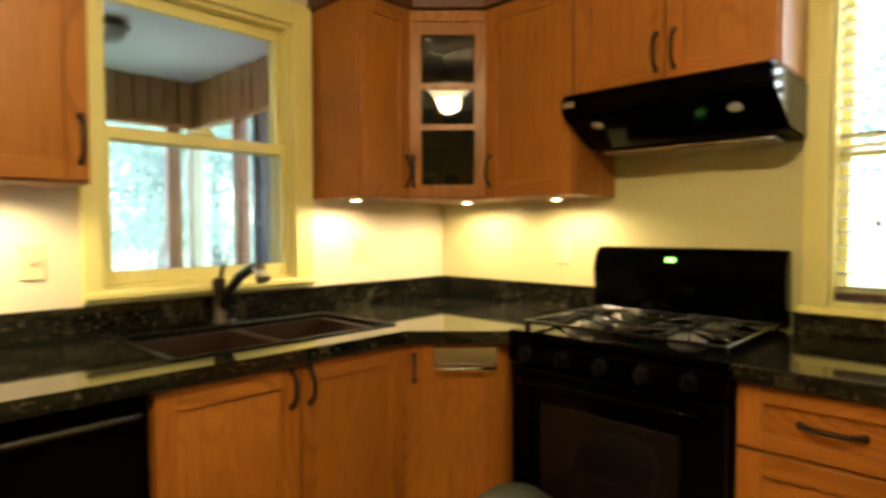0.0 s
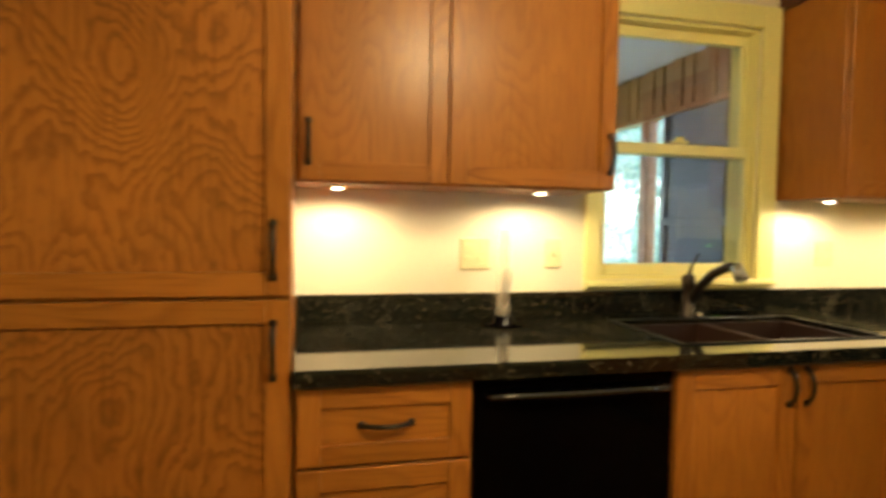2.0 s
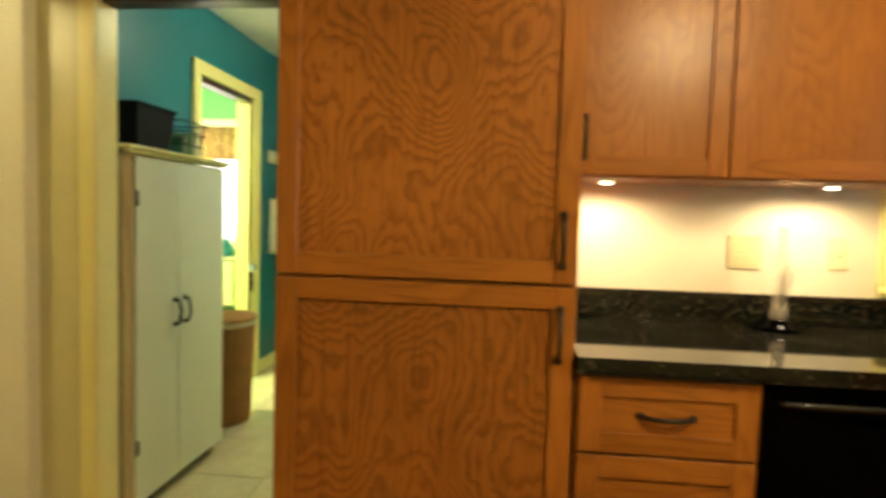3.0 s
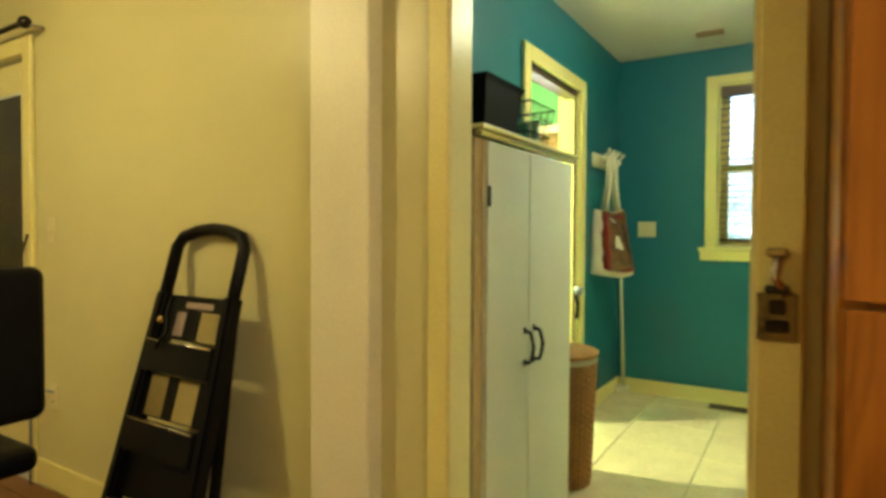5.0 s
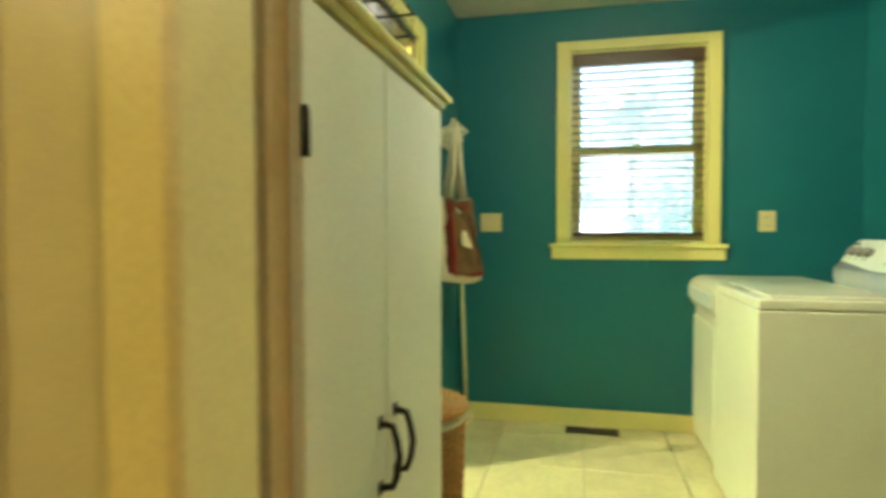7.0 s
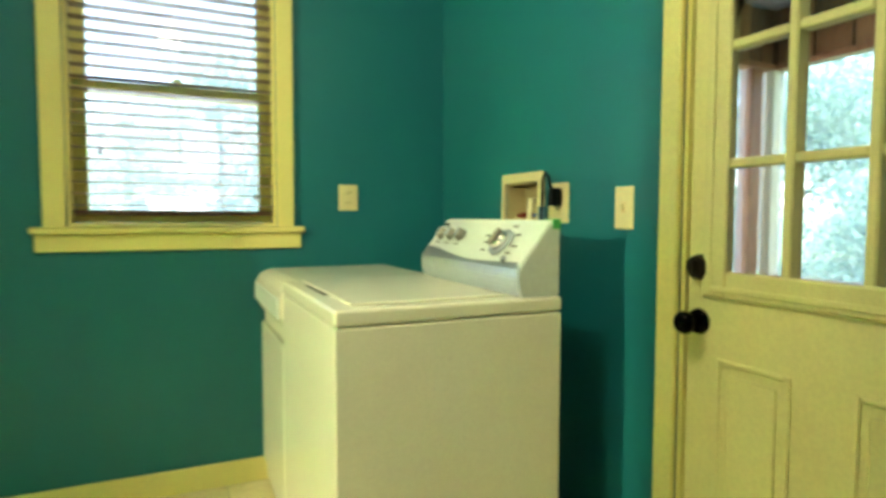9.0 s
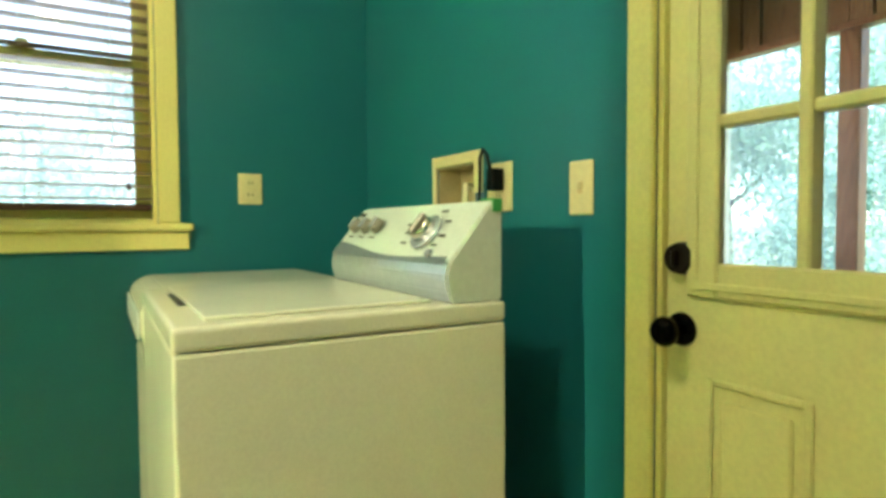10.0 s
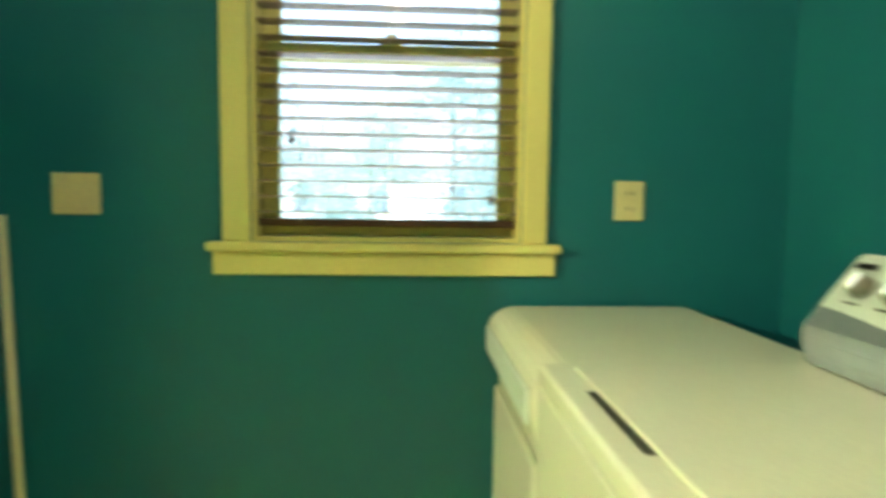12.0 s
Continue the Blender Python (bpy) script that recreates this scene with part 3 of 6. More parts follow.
# glazed corner wall cabinet
A, B = Vector((-1.82, 2.900, 0)), Vector((-1.585, 3.12, 0))
GN = Vector((0, 0, -1)).cross((B - A).normalized())
GM = facing((A.x, A.y, 0), GN)
GW = (B - A).length
t = thing("corner_wall_cabinet", (-1.85, 3.15, 1.378), "oak corner wall cabinet with a glazed door and shelves", "wall cabinet")
bm = bmesh.new()
prism(bm, [(-2.116, 2.899), (-2.10, 2.899), (-2.10, 3.40), (-1.587, 3.40), (-1.587, 3.416), (-2.116, 3.416)], 1.378, 2.14)
for z in (1.378, 2.122):
    prism(bm, [(-2.10, 2.899), (-1.825, 2.899), (-1.589, 3.118), (-1.589, 3.40), (-2.10, 3.40)], z, z + 0.018)
part("body", bm, OAK_V, t)
for z in (1.66, 1.824):
    bm = bmesh.new()
    prism(bm, [(-2.10, 2.905), (-1.86, 2.905), (-1.595, 3.15), (-1.595, 3.40), (-2.10, 3.40)], z, z + 0.016)
    part("shelf", bm, OAK_H, t)
d = shaker(GM, 0.004, GW - 0.004, 1.384, 2.088, t, (0.022, 1.43, 1.545), glass=True, rail=0.05)
part("head_rail", boxes((0.004, GW - 0.004, 0.001, 0.014, 2.092, 2.138), bev=0.002), OAK_H, t, "", GM)
for z in (1.668, 1.832):
    part("muntin", boxes((0.054, GW - 0.054, 0.005, 0.016, z - 0.012, z + 0.012), bev=0.002), OAK_H, d, "", GM)
# jars and glasses on the shelves
for z, n in ((1.397, 3), (1.677, 2)):
    for k in range(n):
        bm = bmesh.new()
        lathe(bm, (-1.86 + 0.07 * k, 3.06 + 0.07 * k, z), [(0.024, 0), (0.03, 0.01), (0.033, 0.09), (0.031, 0.092), (0.027, 0.012)], 16)
        tagged(part("drinking_glass", bm, CABGLASS), "clear drinking glass on the cabinet shelf", "glass", "glasses in the corner cabinet")

# crown along the tops of the cabinets
bm = bmesh.new()
for d in ((-2.117, -1.78, 0.72, 1.755, 2.141, 2.20), (-2.117, -1.48, -0.06, 0.742, 2.141, 2.20)):
    box(bm, *d, bev=0.012)
prism(bm, [(-2.117, 2.62), (-1.78, 2.62), (-1.78, 2.885), (-1.57, 3.08), (-0.49, 3.08), (-0.49, 3.417), (-2.117, 3.417)], 2.141, 2.20)
structure("trim_crown", bm, CROWN, "dark stained crown over the wall cabinets", "trim")
structure("ceiling_soffit", boxes((-2.117, -1.84, 0.0, 3.417, 2.202, 2.458), (-1.84, -0.5, 3.14, 3.417, 2.202, 2.458)), WALL_OLIVE, "beige painted soffit over the cabinets", "soffit")

# under-cabinet lights
for px_, py_ in PUCKS:
    t = thing("puck_light", (px_, py_, 1.378), "lit round white puck light under a cabinet", "light", "under-cabinet lights")
    bm = bmesh.new()
    lathe(bm, (px_, py_, 1.369), [(0.030, 0.0), (0.030, 0.006), (0.027, 0.0085)], 20)
    part("housing", bm, WHITE_PAINT, t)
    bm = bmesh.new()
    lathe(bm, (px_, py_, 1.3665), [(0.017, 0.0), (0.017, 0.002)], 20)
    part("lens", bm, PUCKGLOW, t, "lit frosted lens")

# ---- kitchen appliances ----
t = thing("dishwasher", (-1.8, 1.475, 0), "glossy black built-in dishwasher with a bar handle", "dishwasher")
part("door", boxes((-2.09, -1.507, 1.187, 1.762, 0.12, 0.868), bev=0.006, seg=2), BLACK, t)
part("kick_plate", boxes((-2.09, -1.56, 1.187, 1.762, 0.0, 0.115)), BLACK_MATTE, t)
part("control_strip", boxes((-1.507, -1.498, 1.192, 1.757, 0.845, 0.866), bev=0.002), BLACK, t)
bm = bmesh.new()
tube(bm, [(-1.507, 1.215, 0.825), (-1.485, 1.225, 0.828)] + [(-1.478 + 0.006 * math.sin(math.pi * k / 8), 1.225 + 0.5 * k / 8, 0.829) for k in range(9)] + [(-1.485, 1.728, 0.828), (-1.507, 1.738, 0.825)], 0.009, 8)
part("handle", bm, BLACK_GLOSS, t, "black bar handle")

# gas range
SX0, SX1 = -1.214, -0.54
t = thing("stove", (-0.886, 3.1, 0), "black freestanding gas range with oven", "stove")
part("body", boxes((SX0, SX1, 2.83, 3.40, 0.02, 0.90), bev=0.004), BLACK, t)
top = part("cooktop", boxes((SX0 - 0.003, SX1 + 0.003, 2.775, 3.345, 0.901, 0.928), bev=0.008, seg=2), BLACK, t)
bm = bmesh.new()
prof = [(3.36, 0.93), (3.335, 0.96), (3.325, 1.10), (3.34, 1.165), (3.365, 1.185), (3.40, 1.185), (3.41, 0.93)]
lo = [bm.verts.new((SX0, y, z)) for y, z in prof]
hi = [bm.verts.new((SX1, y, z)) for y, z in prof]
bm.faces.new(lo), bm.faces.new(hi[::-1])
for i in range(len(prof)):
    j = (i + 1) % len(prof)
    bm.faces.new((lo[i], hi[i], hi[j], lo[j]))
bmesh.ops.recalc_face_normals(bm, faces=bm.faces)
bmesh.ops.bevel(bm, geom=bm.edges[:], offset=0.006, segments=2, affect="EDGES")
g = part("backguard", bm, BLACK, t)
part("display", boxes((-0.922, -0.892, 3.318, 3.326, 1.136, 1.149)), glow("green_display", (0.25, 0.9, 0.12), 1.0), g, "lit green clock display")
part("oven_door", boxes((SX0 + 0.004, SX1 - 0.004, 2.785, 2.829, 0.21, 0.812), bev=0.008, seg=2), BLACK, t)
part("oven_window", boxes((SX0 + 0.12, SX1 - 0.12, 2.781, 2.7855, 0.30, 0.705), bev=0.002), surface("oven_glass", (0.008, 0.006, 0.005), 0.05, vary=0.1, bumpy=0.0, spec=0.25), t)
part("bottom_drawer", boxes((SX0 + 0.004, SX1 - 0.004, 2.787, 2.829, 0.04, 0.20), bev=0.008), BLACK, t)
bm = bmesh.new()
tube(bm, [(SX0 + 0.06, 2.786, 0.775), (SX0 + 0.065, 2.750, 0.778), (SX0 + 0.10, 2.738, 0.780), (SX1 - 0.10, 2.738, 0.780), (SX1 - 0.065, 2.750, 0.778), (SX1 - 0.06, 2.786, 0.775)], 0.011, 10)
part("oven_handle", bm, BLACK, t, "black oven bar handle")
part("knob_panel", boxes((SX0, SX1, 2.772, 2.829, 0.822, 0.898), bev=0.012, seg=2), BLACK, t)
for k in range(5):
    x = SX0 + 0.085 + k * (SX1 - SX0 - 0.17) / 4
    bm = bmesh.new()
    cyl(bm, (x, 2.771, 0.860), (x, 2.742, 0.860), 0.024, 0.019, 18)
    box(bm, x - 0.005, x + 0.005, 2.728, 2.745, 0.838, 0.882, bev=0.002)
    part("knob", bm, BLACK_MATTE, t, "black burner knob")
for i in range(2):
    x0, x1 = SX0 + 0.03 + i * 0.335, SX0 + 0.345 + i * 0.32
    bm = bmesh.new()
    for y in (2.82, 3.07, 3.32):
        box(bm, x0, x1, y - 0.006, y + 0.006, 0.946, 0.957, bev=0.003)
    for x in (x0 + 0.006, x1 - 0.006):
        box(bm, x - 0.006, x + 0.006, 2.82, 3.32, 0.945, 0.956, bev=0.003)
    for yc in (2.945, 3.195):
        for k in range(8):
            a = math.pi * k / 4 + 0.39
            c, e = ((x0 + x1) / 2, yc), (math.cos(a), math.sin(a))
            reach = min((x1 - x0) / 2 / max(abs(e[0]), 0.01), 0.125 / max(abs(e[1]), 0.01))
            tube(bm, [(c[0] + e[0] * 0.028, c[1] + e[1] * 0.028, 0.963), (c[0] + e[0] * reach * 0.6, c[1] + e[1] * reach * 0.6, 0.961), (c[0] + e[0] * reach * 0.97, c[1] + e[1] * reach * 0.97, 0.951)], 0.0055, 6)
    for x in (x0 + 0.008, x1 - 0.008):
        for y in (2.83, 3.31):
            box(bm, x - 0.007, x + 0.007, y - 0.007, y + 0.007, 0.9285, 0.948)
    part("grate", bm, IRON, t, "cast iron pan grate")
    for y in (2.94, 3.20):
        bm = bmesh.new()
        lathe(bm, ((x0 + x1) / 2, y, 0.9285), [(0.055, 0.0), (0.05, 0.01), (0.034, 0.012), (0.032, 0.02), (0.01, 0.022)], 20)
        part("burner", bm, STEEL, t, "steel gas burner")

# range hood
t = thing("range_hood", (-0.84, 3.15, 1.55), "glossy black under-cabinet range hood", "range hood")
bm = bmesh.new()
prof = [(3.41, 1.535), (3.20, 1.548), (3.035, 1.628), (3.012, 1.650), (3.008, 1.700), (3.026, 1.718), (3.41, 1.718)]
lo = [bm.verts.new((-1.168, y, z)) for y, z in prof]
hi = [bm.verts.new((-0.505, y, z)) for y, z in prof]
bm.faces.new(lo), bm.faces.new(hi[::-1])
for i in range(len(prof)):
    j = (i + 1) % len(prof)
    bm.faces.new((lo[i], hi[i], hi[j], lo[j]))
bmesh.ops.recalc_face_normals(bm, faces=bm.faces)
bmesh.ops.bevel(bm, geom=bm.edges[:], offset=0.008, segments=2, affect="EDGES")
part("shell", bm, BLACK, t)
part("filter", boxes((-1.12, -0.555, 3.22, 3.38, 1.528, 1.5365), bev=0.002), STEEL, t, "grey mesh filter")
for x in (-1.06, -0.62):
    bm = bmesh.new()
    cyl(bm, (x, 3.072, 1.613), (x, 3.069, 1.603), 0.022, 0.02, 16)
    part("hood_lamp", bm, STEEL, t, "round hood lamp")
part("switch_plate", boxes((-1.155, -1.115, 3.003, 3.0095, 1.668, 1.686), bev=0.001), STEEL, t)

# double sink set into the worktop, and its tap
t = thing("sink", (-1.8, 2.23, 0.918), "copper-brown double bowl sink under the window", "sink")
for nm, ya, yb in (("bowl", 1.865, 2.205), ("bowl", 2.225, 2.595)):
    bm = bmesh.new()
    xa, xb, zt, zb = -1.995, -1.605, 0.905, 0.72
    box(bm, xa, xa + 0.008, ya, yb, zb, zt), box(bm, xb - 0.008, xb, ya, yb, zb, zt)
    box(bm, xa + 0.008, xb - 0.008, ya, ya + 0.008, zb, zt), box(bm, xa + 0.008, xb - 0.008, yb - (0.025 if yb > 2.5 else 0.008), yb, zb, zt)
    box(bm, xa, xb, ya, yb, zb - 0.006, zb)
    part(nm, bm, COPPER, t)
part("divider", boxes((-1.995, -1.605, 2.2052, 2.2248, 0.80, 0.908), bev=0.004), COPPER, t)
part("rim", boxes((-2.02, -1.585, 1.842, 1.864, 0.9185, 0.923), (-2.02, -1.585, 2.596, 2.618, 0.9185, 0.923), (-2.02, -1.999, 1.864, 2.596, 0.9185, 0.923), (-1.602, -1.585, 1.864, 2.596, 0.9185, 0.923), bev=0.002), BLACK_MATTE, t, "black sink rim")
t = thing("faucet", (-2.05, 2.20, 0.918), "dark bronze single-lever kitchen faucet", "faucet")
bm = bmesh.new()
lathe(bm, (-2.055, 2.20, 0.919), [(0.030, 0), (0.030, 0.008), (0.022, 0.016), (0.021, 0.12), (0.024, 0.15), (0.018, 0.165)], 20)
part("body", bm, BRONZE, t)
bm = bmesh.new()
tube(bm, [(-2.05, 2.205, 0.98), (-2.01, 2.215, 1.04), (-1.95, 2.225, 1.095), (-1.885, 2.235, 1.125), (-1.845, 2.24, 1.125)], 0.017, 12)
part("spout", bm, BRONZE, t)
bm = bmesh.new()
cyl(bm, (-1.853, 2.239, 1.132), (-1.822, 2.243, 1.085), 0.020, 0.023, 16)
part("spray_head", bm, STEEL, t, "steel tipped spray head")
bm = bmesh.new()
tube(bm, [(-2.055, 2.20, 1.07), (-2.06, 2.215, 1.115), (-2.055, 2.24, 1.165)], 0.008, 8, taper=0.6)
part("lever", bm, BRONZE, t)
bm = bmesh.new()
lathe(bm, (-2.05, 2.245, 0.919), [(0.016, 0), (0.016, 0.012), (0.010, 0.018)], 16)
part("base_cap", bm, STEEL, t)

# glass vase by the wall
t = thing("vase", (-2.0, 1.43, 0.918), "tall slim glass vase on a dark base", "vase")
bm = bmesh.new()
lathe(bm, (-2.0, 1.43, 0.918), [(0.075, 0), (0.075, 0.008), (0.045, 0.013), (0.040, 0.03), (0.033, 0.034)], 20)
part("base", bm, BLACK, t)
bm = bmesh.new()
lathe(bm, (-2.0, 1.43, 0.953), [(0.026, 0), (0.027, 0.02), (0.022, 0.06), (0.019, 0.15), (0.020, 0.285), (0.021, 0.295), (0.018, 0.290), (0.016, 0.15), (0.019, 0.06), (0.020, 0.02)], 20)
gp = surface("pale_vase_glass", (0.85, 0.74, 0.56), 0.12, vary=0.05, bumpy=0.0)
nt = gp.node_tree
tr, mx = nt.nodes.new("ShaderNodeBsdfTransparent"), nt.nodes.new("ShaderNodeMixShader")
mx.inputs[0].default_value = 0.16
nt.links.new(tr.outputs[0], mx.inputs[1])
nt.links.new(nt.nodes["Principled BSDF"].outputs[0], mx.inputs[2])
nt.links.new(mx.outputs[0], nt.nodes["Material Output"].inputs["Surface"])
part("glass", bm, gp, t)
bm = bmesh.new()
tube(bm, [(-1.985, 1.43, 0.985), (-1.975, 1.445, 1.06), (-1.965, 1.45, 1.10), (-1.972, 1.44, 1.13), (-1.985, 1.43, 1.10), (-1.985, 1.425, 0.99)], 0.004, 6)
part("stem", bm, STEEL, t, "small looped wire in the vase")


def plate(M, u0, u1, z0, z1, label, kind, name, mat=PLATE):
    """A wall plate with its switch levers or sockets."""
    t = thing(name, M @ Vector(((u0 + u1) / 2, 0, z0)), label, "wall plate")
    part("cover", boxes((u0, u1, 0.0015, 0.008, z0, z1), bev=0.003), mat, t, "", M)
    c, m = (u0 + u1) / 2, (z0 + z1) / 2
    if kind == "outlet":
        for dz in (-0.022, 0.022):
            s = part("socket", boxes((c - 0.017, c + 0.017, 0.008, 0.0105, m + dz - 0.014, m + dz + 0.014), bev=0.002), mat, t, "", M)
            for du in (-0.007, 0.007):
                part("slot", boxes((c + du - 0.0015, c + du + 0.0015, 0.0105, 0.0112, m + dz - 0.005, m + dz + 0.006)), BLACK_MATTE, s, "", M)
    elif kind == "toggle":
        bm = boxes((c - 0.005, c + 0.005, 0.008, 0.020, m - 0.004, m + 0.012), bev=0.002)
        part("lever", bm, mat, t, "", M)
        part("slot", boxes((c - 0.008, c + 0.008, 0.0082, 0.0088, m - 0.014, m + 0.014)), PLYEDGE, t, "", M)
    elif kind == "double":
        for du in (-0.024, 0.024):
            for dz in (-0.022, 0.022):
                part("socket", boxes((c + du - 0.016, c + du + 0.016, 0.008, 0.0105, m + dz - 0.014, m + dz + 0.014), bev=0.002), mat, t, "", M)
    return t


WX = facing((-2.12, 0, 0), (1, 0, 0))
WY = facing((0, 3.42, 0), (0, -1, 0))
plate(WX, 1.306, 1.417, 1.10, 1.215, "ivory double outlet plate above the counter", "double", "outlet_plate")
plate(WX, 1.629, 1.694, 1.106, 1.215, "ivory switch plate beside the sink window", "toggle", "switch_plate")
plate(WX, 2.845, 2.935, 1.108, 1.214, "ivory outlet plate above the counter", "double", "outlet_plate")
plate(WY, -1.738, -1.672, 1.112, 1.214, "ivory outlet plate behind the corner counter", "outlet", "outlet_plate")
plate(WY, -1.438, -1.370, 1.103, 1.214, "ivory outlet plate beside the stove", "outlet", "outlet_plate")

# bin in front of the stove
t = thing("trash_can", (-0.98, 2.50, 0), "grey-green kitchen trash can with a domed lid", "trash can")
CAN = surface("grey_green_plastic", (0.045, 0.05, 0.038), 0.5, vary=0.15)
bm = bmesh.new()
lathe(bm, (-0.98, 2.50, 0.0), [(0.10, 0.0), (0.11, 0.02), (0.125, 0.43), (0.12, 0.44)], 28)
part("drum", bm, CAN, t)
bm = bmesh.new()
lathe(bm, (-0.98, 2.50, 0.441), [(0.132, 0.0), (0.133, 0.02), (0.115, 0.07), (0.07, 0.105), (0.02, 0.115)], 28)
part("lid", bm, CAN, t)

# ceiling lights


def dome(loc, label, z=2.459, r=0.17):
    t = thing("ceiling_light", loc, label, "ceiling light")
    bm = bmesh.new()
    lathe(bm, (loc[0], loc[1], z - 0.03), [(r + 0.012, 0.0), (r + 0.015, 0.01), (r + 0.004, 0.03)], 28)
    part("rim", bm, BRASS, t)
    if z < 2.44:
        bm = bmesh.new()
        lathe(bm, (loc[0], loc[1], z), [(0.012, 0.0), (0.012, 2.435 - z), (0.06, 2.445 - z), (0.065, 2.459 - z)], 20)
        part("stem", bm, BRASS, t)
    bm = bmesh.new()
    lathe(bm, (loc[0], loc[1], z - 0.03), [(r, 0.0), (r * 0.9, -0.035), (r * 0.65, -0.062), (r * 0.3, -0.077), (0.012, -0.08)], 28)
    part("shade", bm, LAMPGLASS, t, "lit frosted glass bowl")


dome((-0.22, 1.45, 2.459), "brass rimmed kitchen ceiling light with lit glass bowl", 2.36)
dome((-0.5, -2.35, 2.459), "brass rimmed hall ceiling light with lit glass bowl")
t = thing("vanity_light", (-3.22, -2.9, 1.93), "brass bathroom wall light with a frosted glass shade", "wall light")
part("back_plate", boxes((-3.30, -3.14, -2.8995, -2.875, 1.86, 2.0), bev=0.006), BRASS, t)
bm = bmesh.new()
tube(bm, [(-3.22, -2.876, 1.93), (-3.22, -2.76, 1.95), (-3.22, -2.68, 1.99)], 0.010, 8)
part("arm", bm, BRASS, t)
bm = bmesh.new()
lathe(bm, (-3.22, -2.68, 1.85), [(0.075, 0), (0.07, 0.03), (0.05, 0.10), (0.02, 0.135)], 20)
part("shade", bm, LAMPGLASS, t, "frosted glass shade")
dome((-3.42, -0.24, 2.461), "brass rimmed laundry ceiling light with lit glass bowl", 2.461)

# ---- laundry ----


def extrude_x(bm, prof, x0, x1, mi=0, bev=0.0):
    lo, hi = [bm.verts.new((x0, y, z)) for y, z in prof], [bm.verts.new((x1, y, z)) for y, z in prof]
    k = len(prof)
    fs = [bm.faces.new(lo), bm.faces.new(hi[::-1])] + [bm.faces.new((lo[i], hi[i], hi[(i + 1) % k], lo[(i + 1) % k])) for i in range(k)]
    for f in fs:
        f.material_index = mi
    bmesh.ops.recalc_face_normals(bm, faces=fs)
    if bev:
        bmesh.ops.bevel(bm, geom=list({e for f in fs for e in f.edges}), offset=bev, segments=2, affect="EDGES")
    return bm


XN, XF = -3.81, -4.465
t = thing("washing_machine", (-4.14, 0.38, 0), "white top-loading washing machine with a control console", "washing machine")
part("body", boxes((XF, XN, 0.066, 0.676, 0.02, 0.879), bev=0.006, seg=3), ENAMEL, t)
part("top_deck", boxes((XF, XN + 0.001, 0.065, 0.677, 0.8815, 0.920), bev=0.008, seg=3), ENAMEL, t)
lid = part("lid", boxes((XF + 0.05, XN - 0.05, 0.118, 0.535, 0.9205, 0.9275), bev=0.003, seg=2), ENAMEL, t)
# Flat dark strip that paints the shaded gap under the lid's front edge.
part("lid_grip", boxes((-4.30, -4.08, 0.104, 0.1175, 0.9205, 0.9222), bev=0.0005), surface("grip_shade", (0.05, 0.05, 0.04), 0.5), lid, "dark strip for the shaded lid grip")
bm = bmesh.new()
prof = [(0.556, 0.921), (0.546, 0.945), (0.542, 0.972), (0.548, 0.998), (0.640, 1.113), (0.652, 1.121), (0.666, 1.119), (0.674, 1.10), (0.674, 0.921)]
extrude_x(bm, prof, XF + 0.008, XN - 0.008, bev=0.004)
for f in bm.faces:
    f.material_index = 1 if f.calc_center_median().z < 1.0 and f.normal.y < -0.4 else 0
con = part("console", bm, [CONSOLE, SILVER], t, "pale console with a silver foot")
# on the sloping face: s runs along x, h up the slope
P0, P1 = Vector((0, 0.548, 0.998)), Vector((0, 0.640, 1.113))
SL = (P1 - P0).normalized()
SN = Vector((0, -SL.z, SL.y))


def on_slope(x, h, out=0.0):
    return P0 + SL * h + SN * out + Vector((x, 0, 0))


CM = Matrix(((1, 0, 0, 0), (0, SN.y, SL.y, P0.y), (0, SN.z, SL.z, P0.z), (0, 0, 0, 1)))
# silver wave along the foot of the console
bm = bmesh.new()
up, dn = [], []
for i in range(25):
    s = i / 24
    x = XF + 0.02 + s * (XN - XF - 0.04)
    h = 0.026 + 0.010 * math.cos(2 * math.pi * s * 0.9) - 0.020 * s
    up.append(bm.verts.new((x, 0.0045, h)))
    dn.append(bm.verts.new((x, 0.0045, -0.006)))
for i in range(24):
    bm.faces.new((dn[i], dn[i + 1], up[i + 1], up[i]))
bmesh.ops.solidify(bm, geom=bm.faces[:], thickness=0.003)
part("silver_trim", bm, SILVER, con, "silver wave-shaped trim", CM)
KNOBGREY = surface("knob_grey", (0.22, 0.21, 0.18), 0.35, 0.3, vary=0.1, bumpy=0.02)
for k in range(3):
    x = XF + 0.080 + 0.070 * k
    bm = bmesh.new()
    cyl(bm, on_slope(x, 0.085, 0.006), on_slope(x, 0.085, 0.024), 0.022, 0.018, 20)
    kb = part("knob", bm, KNOBGREY, con, "grey option knob")
    bm = bmesh.new()
    box(bm, x - 0.004, x + 0.004, 0.024, 0.032, 0.068, 0.102, bev=0.002)
    part("grip", bm, SILVER, kb, "", CM)
    part("marking", boxes((x - 0.016, x + 0.016, 0.0062, 0.0068, 0.050, 0.054)), BLACK_MATTE, con, "", CM)
x = XN - 0.165
bm = bmesh.new()
cyl(bm, on_slope(x, 0.070, 0.006), on_slope(x, 0.070, 0.012), 0.045, 0.044, 28)
dial = part("dial", bm, SILVER, con, "large silver cycle dial")
bm = bmesh.new()
cyl(bm, on_slope(x, 0.070, 0.012), on_slope(x, 0.070, 0.034), 0.031, 0.026, 24)
part("dial_grip", bm, CHROME, dial, "chrome dial grip")
part("dial_bar", boxes((x - 0.007, x + 0.007, 0.031, 0.043, 0.042, 0.098), bev=0.003), KNOBGREY, dial, "grey grip bar of the dial", CM)
